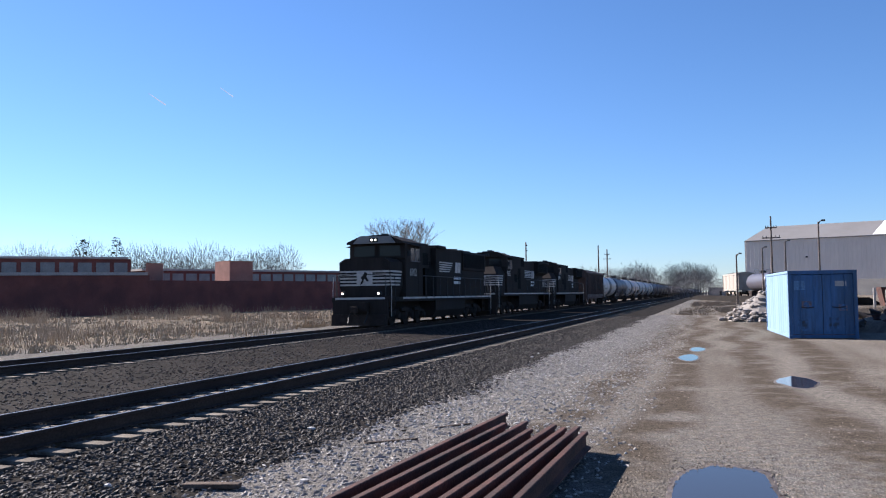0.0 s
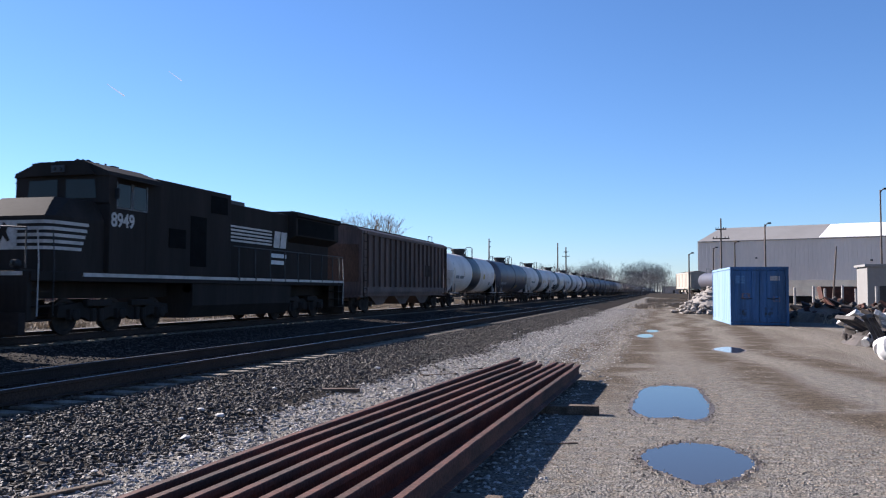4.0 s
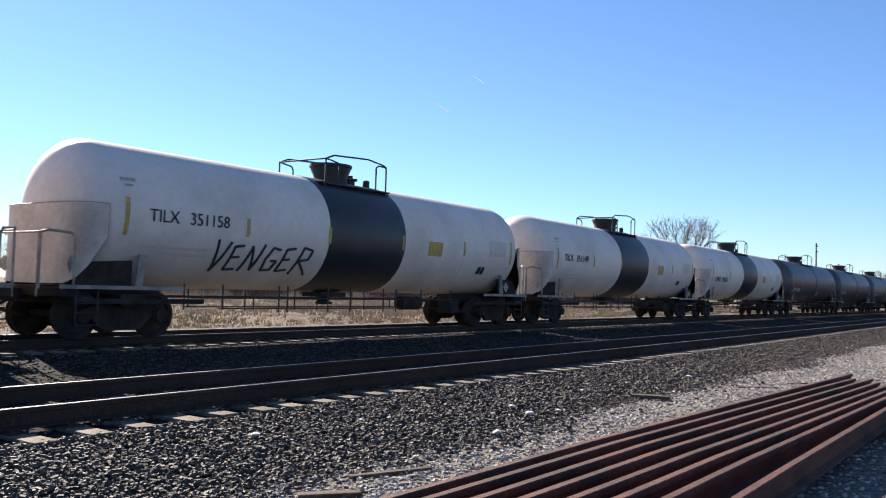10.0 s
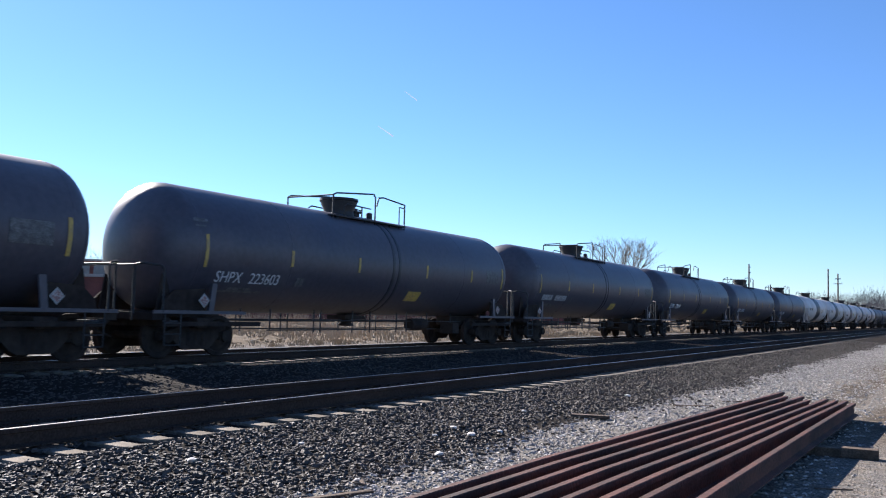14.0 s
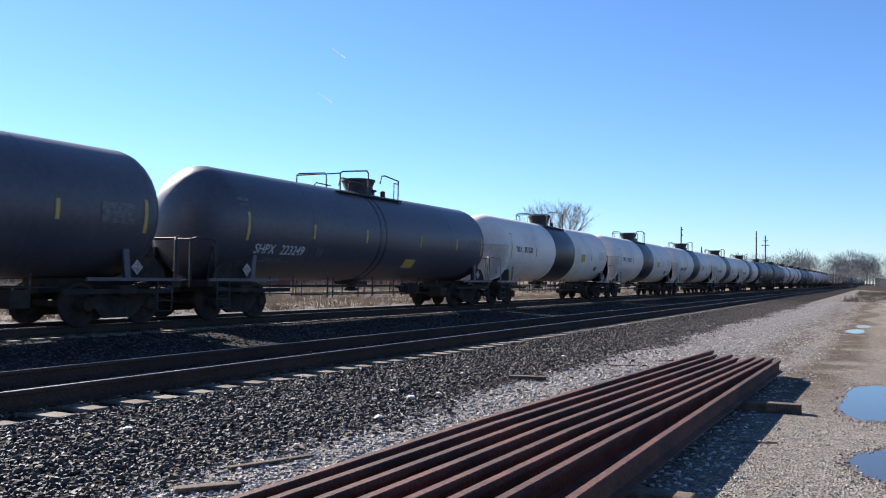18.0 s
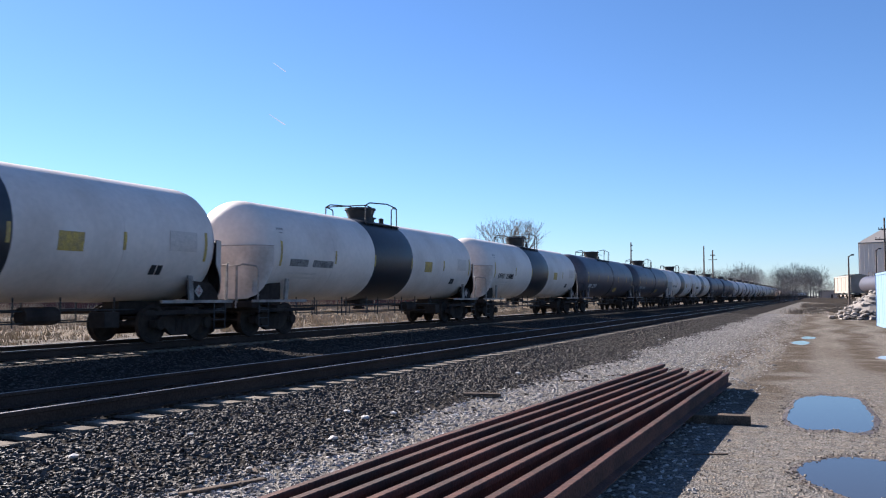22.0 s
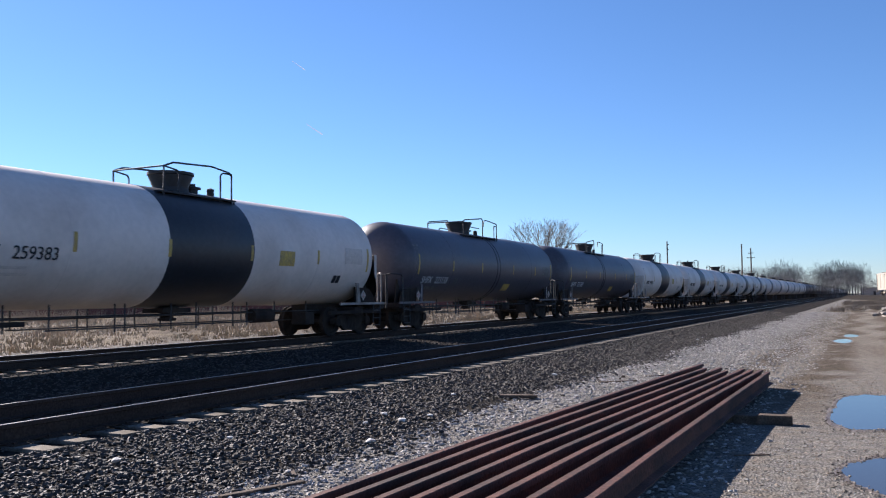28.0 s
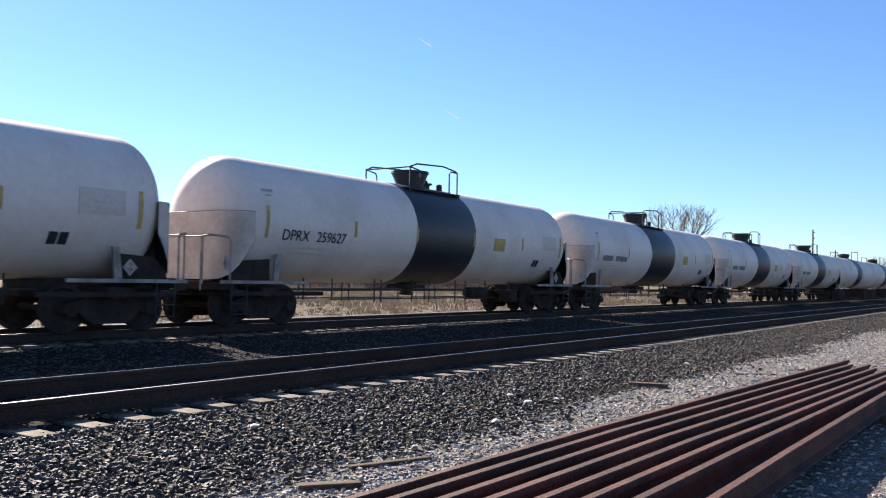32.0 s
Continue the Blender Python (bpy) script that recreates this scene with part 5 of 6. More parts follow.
def rail_stack():
    K, lift = 0.955, 0.101         # they lie on thick timbers, nearer than on the bare ground
    far = [-2.79, -2.55, -2.34, -2.13, -1.92, -1.74, -1.60, -1.46]      # at y = 15.5
    near = [-3.22, -3.02, -2.79, -2.57, -2.35, -2.15, -1.93, -1.60]     # at y = 7
    ends = [16.4, 15.5, 15.7, 15.1, 15.5, 15.3, 15.4, 15.05]
    for k, (xf, xn, e) in enumerate(zip(far, near, ends)):
        rail = thing("steel_rail", "rusty loose steel rail lying in a row on timbers", "rail", "row of loose rails")
        cuts = [-9, -5, -2, 0, 1.5, 3, 5, 7, 9, 11, 13, e]
        for name, shape in (("rail_base", FOOT), ("rail_head", HEAD)):
            bm = bmesh.new()
            rows = []
            for y in cuts:
                x = xn + (xf - xn) * (y - 7) / 8.5 * (1.0 if y > 7 else 0.45) + 0.012 * math.sin(y * 0.35 + k)
                rows.append([bm.verts.new(((x + u * 1.02) * K, y * K, lift + v * 1.012)) for u, v in shape])
            for p, q in zip(rows, rows[1:]):
                for i in range(len(shape)):
                    bm.faces.new((p[i], p[(i + 1) % len(shape)], q[(i + 1) % len(shape)], q[i]))
            bm.faces.new(rows[0])
            bm.faces.new(rows[-1][::-1])
            part(name, bm, "rust", rail)
    for y, x0, x1 in ((3.2, -3.1, -1.0), (10.6, -2.95, -1.16), (5.75, -3.0, -1.08), (0.0, -3.1, -1.2)):
        bm = bmesh.new()
        box(bm, x0, x1, y - 0.10, y + 0.10, -0.03, lift + 0.001, 0.012)
        tagged(part("timber_bearer", bm, "wood"), "old timber bearer under the loose rails", "timber", "timber bearers")


rail_stack()


M["wet_stone"] = mat("damp stone", (0.19, 0.16, 0.13), 0.6, vary=0.25, scale=2, fine=30, piece=0.8, spec=0.3)
M["mud"] = mat("wet mud", (0.075, 0.057, 0.043), 0.5, vary=0.35, scale=3, fine=30, bump=0.7, second=(0.12, 0.094, 0.07))


def shore(cx, cy, rx, ry, seed, power, n=150):
    """An uneven water's edge: a rounded box for a high power, a lens for a low one."""
    rng = random.Random(seed)
    ph = [rng.uniform(0, 6.28) for _ in range(4)]
    pts = []
    for i in range(n):
        a = 2 * math.pi * i / n
        c, q = math.cos(a), math.sin(a)
        r = (abs(c) ** power + abs(q) ** power) ** (-1 / power)
        r *= 1 + 0.04 * math.sin(2 * a + ph[0]) + 0.04 * math.sin(3 * a + ph[1]) + 0.025 * math.sin(7 * a + ph[2]) + 0.016 * math.sin(13 * a + ph[3]) + rng.uniform(-0.014, 0.014)
        pts.append((cx + rx * r * c, cy + ry * r * q))
    return pts


def puddle(name, cx, cy, rx, ry, seed, power, label):
    pts = shore(cx, cy, rx, ry, seed, power)
    n = len(pts)
    rng = random.Random(seed + 50)
    rim = [(cx + (x - cx) * k + 0.02 * (x - cx) / rx, cy + (y - cy) * k) for (x, y), k in ((p, 1.06 + 0.05 * noise.noise((p[0] * 3, p[1] * 2, seed)) + rng.uniform(0, 0.035)) for p in pts)]
    ob = tagged(raw(name, [(x, y, 0.008) for x, y in pts], [tuple(range(n))], "water"), label, "puddle", "puddles", "structure")
    faces = [(i, (i + 1) % n, (i + 1) % n + n, i + n) for i in range(n)]
    raw("muddy_rim", [(x, y, 0.0075) for x, y in pts] + [(x, y, 0.0015) for x, y in rim], faces, "mud", ob, "dark wet mud round the water")
    return ob


PUDDLES = ((0.06, 12.25, 0.455, 1.85, 3, 3.6), (0.26, 7.98, 0.47, 0.98, 8, 1.55), (-0.66, 29.6, 0.27, 1.25, 5, 1.8), (1.58, 23.2, 0.40, 1.15, 6, 1.5), (-0.48, 33.2, 0.22, 1.1, 7, 2.0))
for (*spot, power), (name, lab) in zip(PUDDLES, (("puddle_1", "shallow puddle reflecting blue sky"), ("puddle_2", "shallow puddle reflecting blue sky nearest the rails"), ("puddle_3", "small puddle in the wheel tracks"),
                                      ("puddle_4", "small puddle beside the wheel tracks"), ("puddle_5", "smallest puddle in the wheel tracks"))):
    puddle(name, *spot, power, lab)


def shore_stones(rng, n):
    """Pebbles and clods crowding the edges of the two large puddles."""
    out = []
    for cx, cy, rx, ry, seed, power in PUDDLES[:2]:
        pts = shore(cx, cy, rx, ry, seed, power)
        for k in range(n // 2):
            x, y = pts[rng.randint(len(pts))]
            f = 1.0 + abs(rng.normal(0, 0.16)) - 0.012
            out.append((cx + (x - cx) * f + rng.normal(0, 0.012), cy + (y - cy) * f + rng.normal(0, 0.03), 0.010))
    return np.array(out)


stones("shore_stones", 900, "wet_stone", "damp pebbles round the puddles", shore_stones, lambda r, n, p: r.uniform(0.004, 0.012, n), 9)


def container():
    c = thing("shipping_container", "faded blue steel shipping container with rust-stained doors, standing on the dirt", "container", at=(4.02, 40.0, 0, 0, 0, 3.0))
    w, h, L = 1.22, 2.59, 7.4

    def p(name, make, m="blue", lab="", parent=None):
        bm = bmesh.new()
        make(bm)
        return part(name, bm, m, parent or c, lab)

    for sx in (-1, 1):
        def wall(b):
            n = 46
            pts = []
            for k in range(n):
                y = 0.1 + k * (L - 0.2) / (n - 1)
                pts.append((y, 0.036 if (k // 2) % 2 else 0.0))
            lo = [b.verts.new((sx * (w - 0.02 - d), y, 0.14)) for y, d in pts]
            hi = [b.verts.new((sx * (w - 0.02 - d), y, h - 0.1)) for y, d in pts]
            for i in range(n - 1):
                b.faces.new((lo[i], lo[i + 1], hi[i + 1], hi[i]))
        # sun-facing side and rails take the paler blue that paints their sunlight
        p("side_wall", wall, "lit_blue" if sx < 0 else "blue", "corrugated side in a paler, sunlit blue" if sx < 0 else "")
        p("bottom_rail", lambda b: box(b, sx * (w - 0.09), sx * w, 0, L, 0.02, 0.16, 0.01), "lit_blue" if sx < 0 else "blue")
        p("top_rail", lambda b: box(b, sx * (w - 0.06), sx * w, 0, L, h - 0.1, h, 0.01), "lit_blue" if sx < 0 else "blue")
        for y in (0.0, L - 0.14):
            post = p("corner_post", lambda b: box(b, sx * (w - 0.13), sx * w, y, y + 0.14, 0.12, h - 0.12, 0.01))
            for z in (0.0, h - 0.12):
                p("corner_casting", lambda b: box(b, sx * (w - 0.16), sx * (w + 0.004), y - 0.003, y + 0.165, z, z + 0.12, 0.008), "blue", "", post)
    p("roof", lambda b: box(b, -w + 0.05, w - 0.05, 0.05, L - 0.05, h - 0.06, h - 0.02))
    p("floor", lambda b: box(b, -w + 0.05, w - 0.05, 0.05, L - 0.05, 0.13, 0.17), "wood")
    p("rear_wall", lambda b: box(b, -w + 0.1, w - 0.1, L - 0.06, L - 0.03, 0.14, h - 0.1))
    p("header", lambda b: box(b, -w + 0.13, w - 0.13, 0.02, 0.12, h - 0.14, h, 0.01))
    p("door_sill", lambda b: box(b, -w + 0.13, w - 0.13, 0.02, 0.12, 0.02, 0.14, 0.01))
    for sx in (-1, 1):
        x0, x1 = (-w + 0.14, -0.012) if sx < 0 else (0.012, w - 0.14)
        d = p("door", lambda b: box(b, x0, x1, 0.04, 0.085, 0.16, h - 0.16, 0.006), lab="blue steel door with rust stains")
        for k in range(4):
            z = 0.32 + k * 0.55
            p("door_panel", lambda b: box(b, x0 + 0.08, x1 - 0.08, 0.028, 0.042, z, z + 0.42, 0.01), parent=d)
        for u in (0.28, 0.72):
            x = x0 + (x1 - x0) * u
            rod = p("locking_rod", lambda b: (bar(b, (x, 0.012, 0.1), (x, 0.012, h - 0.1), 0.02, 8), [box(b, x - 0.05, x + 0.05, -0.005, 0.03, z, z + 0.06) for z in (0.4, 1.1, 1.9)]), parent=d)
            p("door_handle", lambda b: bar(b, (x, -0.01, 1.2), (x + 0.3 * (1 if u < 0.5 else -1), -0.01, 1.16), 0.016), "dark_iron", "", d)
        for z in (0.35, 0.95, 1.6, 2.2):
            p("hinge", lambda b: bar(b, (sx * (w - 0.14), 0.02, z), (sx * (w - 0.14), 0.02, z + 0.14), 0.025, 8), parent=d)
    for x0, x1, z0, z1, m, lab in ((-0.9, -0.55, 0.3, 0.72, "worn_blue", "dark worn patch"), (-1.0, -0.62, 1.85, 2.2, "faded", "faded sticker patch"), (0.45, 0.85, 1.98, 2.18, "placard", "white sign"), (0.55, 0.85, 1.05, 1.3, "rust_blue", "rust-stained patch"), (-0.75, -0.4, 1.15, 1.42, "rust_blue", "rust-stained patch"), (0.2, 0.55, 0.35, 0.8, "worn_blue", "dark worn patch")):
        p("door_mark", lambda b: box(b, x0, x1, 0.020, 0.026, z0, z1), m, lab)
    return c


M["worn_blue"] = mat("worn dark blue patch", (0.030, 0.10, 0.235), 0.7, vary=0.4, scale=5, fine=20, second=(0.022, 0.035, 0.05))
M["rust_blue"] = mat("rusty blue patch", (0.030, 0.10, 0.235), 0.7, vary=0.4, scale=5, fine=20, second=(0.14, 0.09, 0.07))
M["faded"] = mat("faded blue patch", (0.09, 0.20, 0.36), 0.7, vary=0.3, scale=6, fine=30)
container()


def rubble(n, cx, cy, rx, ry, h, material, label, seed, smin, smax):
    rng = random.Random(seed)
    shapes = []
    for k in range(5):
        bm = bmesh.new()
        bmesh.ops.create_icosphere(bm, subdivisions=1, radius=1)
        for v in bm.verts:
            v.co = v.co * (0.75 + 0.5 * rng.random())
            v.co.z *= 0.75
        shapes.append(finish(bm, "rubble_chunk", material))
    heap = thing("rubble_heap", label, "rubble heap")
    bm = bmesh.new()
    lathe(bm, [(1.0, -0.1), (0.72, 0.28), (0.4, 0.6), (0.15, 0.8), (0.001, 0.85)], 14, "z")
    for v in bm.verts:
        v.co = (cx + v.co.x * rx, cy + v.co.y * ry, v.co.z * h)
    part("heap_core", bm, material, heap)
    for i in range(n):
        a, r = rng.uniform(0, 6.28), rng.random() ** 0.5 * 1.08
        z = h * max(0, 0.9 * (1 - r)) + 0.02
        s = rng.uniform(smin, smax)
        ob = share("chunk", shapes[i % 5], heap, (cx + rx * r * math.cos(a), cy + ry * r * math.sin(a), z + s * 0.3), rng.uniform(0, 6))
        ob.scale = (s, s * rng.uniform(0.7, 1.1), s * rng.uniform(0.6, 0.9))
    return heap


rubble(240, 3.0, 61.0, 2.3, 2.6, 1.95, "rock", "heap of pale broken concrete beside the container", 5, 0.12, 0.28)


def stray_stones():
    """Single larger pale stones, sticks and tie pieces by the track."""
    rng = random.Random(11)
    spots = [(-4.86, 9.49), (-4.59, 7.62), (-4.44, 6.01), (-5.4, 9.28), (-5.0, 9.0), (-5.25, 8.6), (-4.2, 9.9), (-5.9, 7.0), (-4.43, 29.2), (-4.9, 28.6), (-5.0, 30.1), (-5.5, 11.5), (-6.0, 5.6), (-5.2, 15.2), (-3.9, 12.4)]
    for x, y in spots:
        bm = bmesh.new()
        bmesh.ops.create_icosphere(bm, subdivisions=1, radius=1)
        s = rng.uniform(0.024, 0.055)
        for v in bm.verts:
            v.co = Vector((v.co.x * s * 1.3, v.co.y * s, v.co.z * s * 0.55)) * rng.uniform(0.75, 1.2) + Vector((x, y, float(bed_height(x)) + 0.05 if x < -4.4 else 0.02))
        tagged(part("pale_stone", bm, "chip"), "pale stone lying on the gravel", "stone", "pale stones by the track")
    for x, y, a, L, w in ((-4.63, 11.9, 0.25, 0.55, 0.06), (-4.3, 5.5, 1.2, 0.75, 0.035), (-4.15, 4.6, 0.9, 0.45, 0.05), (-1.0, 8.5, 0.5, 0.34, 0.015), (-3.9, 14.8, 0.7, 0.7, 0.03), (-3.5, 16.2, 0.9, 0.6, 0.025), (-4.45, 6.1, 2.3, 0.28, 0.02)):
        bm = bmesh.new()
        box(bm, -L / 2, L / 2, -w, w, 0, w * 0.8, 0.01)
        ob = tagged(part("broken_board", bm, "wood"), "broken piece of weathered board on the gravel", "board", "broken boards")
        ob.matrix_world = pose(x, y, max(0.0, float(bed_height(x))) + 0.01 if x < -4.4 else 0.0, 0, 0, math.degrees(a))


stray_stones()


def scrap_heap(cx, cy, seed, n, spread, height, mats, label, core="scrap_dirt"):
    """A pile of bent plate, pipe and beam offcuts."""
    rng = random.Random(seed)
    heap = thing("scrap_heap", label, "scrap heap")
    bm = bmesh.new()
    lathe(bm, [(1.0, -0.1), (0.7, 0.3), (0.35, 0.55), (0.001, 0.65)], 12, "z")
    for v in bm.verts:
        k = 1 + 0.25 * noise.noise(v.co * 2)
        v.co = (cx + v.co.x * spread[0] * k, cy + v.co.y * spread[1] * k, v.co.z * height * k)
    part("heap_core", bm, core, heap)
    for i in range(n):
        a, r = rng.uniform(0, 6.28), rng.random() ** 0.5
        x, y = cx + spread[0] * r * math.cos(a), cy + spread[1] * r * math.sin(a)
        z = height * (0.15 + 0.62 * (1 - r)) + rng.uniform(0, 0.12)
        bm = bmesh.new()
        kind = rng.choice(("beam", "pipe", "plate", "lump"))
        s = rng.uniform(0.14, 0.46) * (1 if spread[0] > 2 else 0.85)
        if kind == "beam":
            prism(bm, [(u * 1.4, v * 1.4) for u, v in SECTION], "y", -s, s)
        elif kind == "pipe":
            lathe(bm, [(0.10, -s), (0.12, -s), (0.12, s), (0.10, s)], 10, "y")
        elif kind == "plate":
            prism(bm, [(-s * 0.5, 0), (s * 0.4, 0.06), (s * 0.5, 0.1), (s * 0.4, 0.1), (-s * 0.5, 0.03)], "y", -s * 0.4, s * 0.5)
        else:
            bmesh.ops.create_icosphere(bm, subdivisions=1, radius=s * 0.35)
            for v in bm.verts:
                v.co *= rng.uniform(0.6, 1.2)
        ob = part("scrap_piece", bm, rng.choice(mats), heap)
        ob.matrix_local = pose(x, y, z, rng.uniform(-40, 40), rng.uniform(-35, 35), rng.uniform(0, 360))
    return heap


M["scrap_dirt"] = mat("dirty heap", (0.192, 0.145, 0.105), 0.95, vary=0.3, scale=1.2, fine=14, bump=0.6, second=(0.116, 0.087, 0.064))
scrap_heap(8.2, 47.0, 3, 90, (2.8, 3.0), 1.35, ["scrap", "scrap", "rust", "wood"], "dark heap of scrap iron and earth behind the container")
scrap_heap(13.5, 52.0, 4, 90, (4.2, 3.2), 1.1, ["scrap", "scrap", "rust", "pale_scrap"], "long heap of scrap iron and timber")
scrap_heap(19.5, 60.0, 6, 70, (4.5, 3.5), 1.1, ["scrap", "rust", "pale_scrap"], "heap of scrap iron")
scrap_heap(6.2, 27.0, 7, 60, (1.3, 2.4), 0.75, ["pale_scrap", "scrap", "scrap", "scrap"], "heap of pale scrap castings and bent plate", "scrap")


def pale_castings():
    """Rounded white castings lying in front of the scrap."""
    for x, y, s, a in ((4.85, 20.9, 0.36, 20), (5.3, 21.6, 0.3, 80), (5.1, 22.8, 0.26, 140)):
        bm = bmesh.new()
        lathe(bm, [(0.2, -0.5), (0.75, -0.45), (1.0, 0.0), (0.9, 0.45), (0.45, 0.8), (0.25, 0.8), (0.25, 1.1), (0.15, 1.1)], 14, "z")
        for v in bm.verts:
            v.co *= s
        ob = tagged(part("pale_casting", bm, "pale_scrap", smooth=True), "pale rounded metal casting lying on the dirt", "casting", "pale castings")
        ob.matrix_world = pose(x, y, s * 0.55, 65, 10, a)
    for x, y, z, rz, rx in ((5.9, 25.4, 0.62, 75, 25), (6.7, 26.6, 0.75, 110, 40), (6.2, 24.2, 0.5, 60, 10), (5.6, 28.0, 0.55, 95, 30)):
        bm = bmesh.new()
        for u in (-0.34, 0.34):
            box(bm, -0.95, 0.95, u - 0.07, u + 0.07, -0.07, 0.07, 0.02)
        for u in (-0.85, -0.3, 0.3, 0.85):
            box(bm, u - 0.06, u + 0.06, -0.3, 0.3, -0.05, 0.05, 0.015)
        ob = tagged(part("cast_frame", bm, "pale_scrap"), "pale cast steel frame thrown on the scrap", "scrap frame", "cast frames")
        ob.matrix_world = pose(x, y, z, rx, 12, rz)
    for x, y, a in ((-0.98, 10.62, 4),):
        bm = bmesh.new()
        box(bm, -0.19, 0.19, -0.08, 0.08, 0, 0.11, 0.012)
        ob = tagged(part("timber_block", bm, "wood"), "short weathered timber block beside the loose rails", "timber", "timber blocks")
        ob.matrix_world = pose(x, y, 0, 0, 0, a)
    for x, y, z, rz, rx in ((5.3, 24.3, 0.40, 70, 15), (5.4, 26.6, 0.5, 100, -20)):
        bm = bmesh.new()
        for u in (-0.5, 0.5):
            box(bm, -0.7, 0.7, u - 0.05, u + 0.05, -0.06, 0.06, 0.01)
        for u in (-0.6, 0.0, 0.6):
            box(bm, u - 0.05, u + 0.05, -0.5, 0.5, -0.05, 0.05, 0.01)
        ob = tagged(part("pallet_rack", bm, "scrap"), "bent dark steel rack leaning on the scrap", "scrap rack", "bent racks")
        ob.matrix_world = pose(x, y, z, 50 + rx, 0, rz)


pale_castings()


# ---- beyond: warehouse, brick works, poles, trees, parked cars, trails ----
def warehouse():
    a, b = Vector((11.8, 330, 0)), Vector((120, 292, 0))
    house = thing("warehouse", "large grey metal-clad warehouse with a sloping roof and buff base wall", "building", kind="structure")
    d = (b - a).normalized()
    back = Vector((-d.y, d.x, 0)) * 1.0
    L, eave, ridge = (b - a).length, 19.8, 25.6

    def P(s, depth, z):
        q = a + d * s + back * depth
        return (q.x, q.y, z)

    def slab(name, quads, m, lab=""):
        verts, faces = [], []
        for q in quads:
            faces.append(tuple(range(len(verts), len(verts) + len(q))))
            verts += q
        return raw(name, verts, faces, m, house, lab)

    slab("wall", [[P(0, 0, 5.4), P(L, 0, 5.4), P(L, 0, eave), P(0, 0, eave)], [P(0, 0, 0), P(0, 0, eave), P(0, 50, eave), P(0, 50, 0)], [P(L, 0, 0), P(L, 50, 0), P(L, 50, eave), P(L, 0, eave)]], "metal_wall")
    slab("base_wall", [[P(0, -0.15, 0), P(L, -0.15, 0), P(L, -0.15, 5.4), P(0, -0.15, 5.4)], [P(0, -0.15, 5.4), P(L, -0.15, 5.4), P(L, 0, 5.4), P(0, 0, 5.4)]], "plinth", "buff base wall")
    slab("roof", [[P(0, -0.3, eave), P(L, -0.3, eave), P(L, 15, ridge), P(4.0, 15, ridge)], [P(4.0, 15, ridge), P(L, 15, ridge), P(L, 50, ridge), P(4.0, 50, ridge)], [P(0, -0.3, eave), P(4.0, 15, ridge), P(4.0, 50, ridge), P(0, 50, eave)]], "metal_roof")
    slab("gutter", [[P(0, -0.4, eave - 0.25), P(L, -0.4, eave - 0.25), P(L, -0.4, eave + 0.05), P(0, -0.4, eave + 0.05)]], "metal_roof")
    slab("roof_panel", [[P(41.7, 0.3, eave + 0.30), P(71.5, 0.3, eave + 0.30), P(71.5, 14.5, ridge - 0.05), P(43.2, 14.5, ridge - 0.05)]], "roof_panel", "bright glossy roof panels")
    for k in range(int(L / 1.4)):
        s = 0.5 + 1.4 * k
        bm = bmesh.new()
        q0, q1 = Vector(P(s, -0.03, 4.45)), Vector(P(s, -0.03, eave - 0.3))
        bar(bm, q0, q1, 0.035, 4)
        part("cladding_rib", bm, "metal_wall", house)
    for s, z in ((21.0, 13.4), (58.0, 12.0)):
        bm = bmesh.new()
        q = Vector(P(s, -0.3, z))
        box(bm, q.x - 0.35, q.x + 0.35, q.y - 0.3, q.y + 0.3, z - 0.25, z + 0.25)
        part("wall_lamp", bm, "dark_iron", house)
    return house


warehouse()


def block(name, x0, x1, y0, y1, h, material, label, category="building", extra=None):
    t = thing(name, label, category)
    bm = bmesh.new()
    box(bm, x0, x1, y0, y1, -0.2, h)
    part("wall", bm, material, t)
    bm = bmesh.new()
    box(bm, x0 - 0.25, x1 + 0.25, y0 - 0.25, y1 + 0.25, h, h + 0.25)
    part("roof", bm, extra or "metal_roof", t)
    bm = bmesh.new()
    box(bm, (x0 + x1) / 2 - 0.5, (x0 + x1) / 2 + 0.5, y0 - 0.06, y0 - 0.01, 0, 2.1)
    part("door", bm, "dark_iron", t)
    return t


block("shed", 20.3, 23.6, 97.0, 102.0, 4.1, "metal_roof", "small grey metal shed in the scrap yard")
block("silo_building", 29.0, 33.8, 90.0, 96.0, 6.1, "metal_roof", "grey metal yard building beside the shed")
# skip with scrap in front of the warehouse
bm = bmesh.new()
prism(bm, [(18.0, 0.0), (21.3, 0.0), (21.9, 2.1), (17.6, 2.1)], "y", 108, 111)
tagged(part("skip", bm, "rust"), "dark rusty open skip in the scrap yard", "skip")
for k, (x, y, h) in enumerate(((11.4, 92, 3.0), (12.7, 93, 1.9), (14.0, 90, 2.0), (15.2, 91, 1.8), (16.6, 90, 2.1), (18.2, 92, 1.8), (19.6, 90, 2.0))):
    bm = bmesh.new()
    bar(bm, (x, y, -0.1), (x, y, h), 0.12, 8)
    tagged(part("yard_post", bm, "pale_edge"), "short pale post along the yard edge", "post", "yard posts")


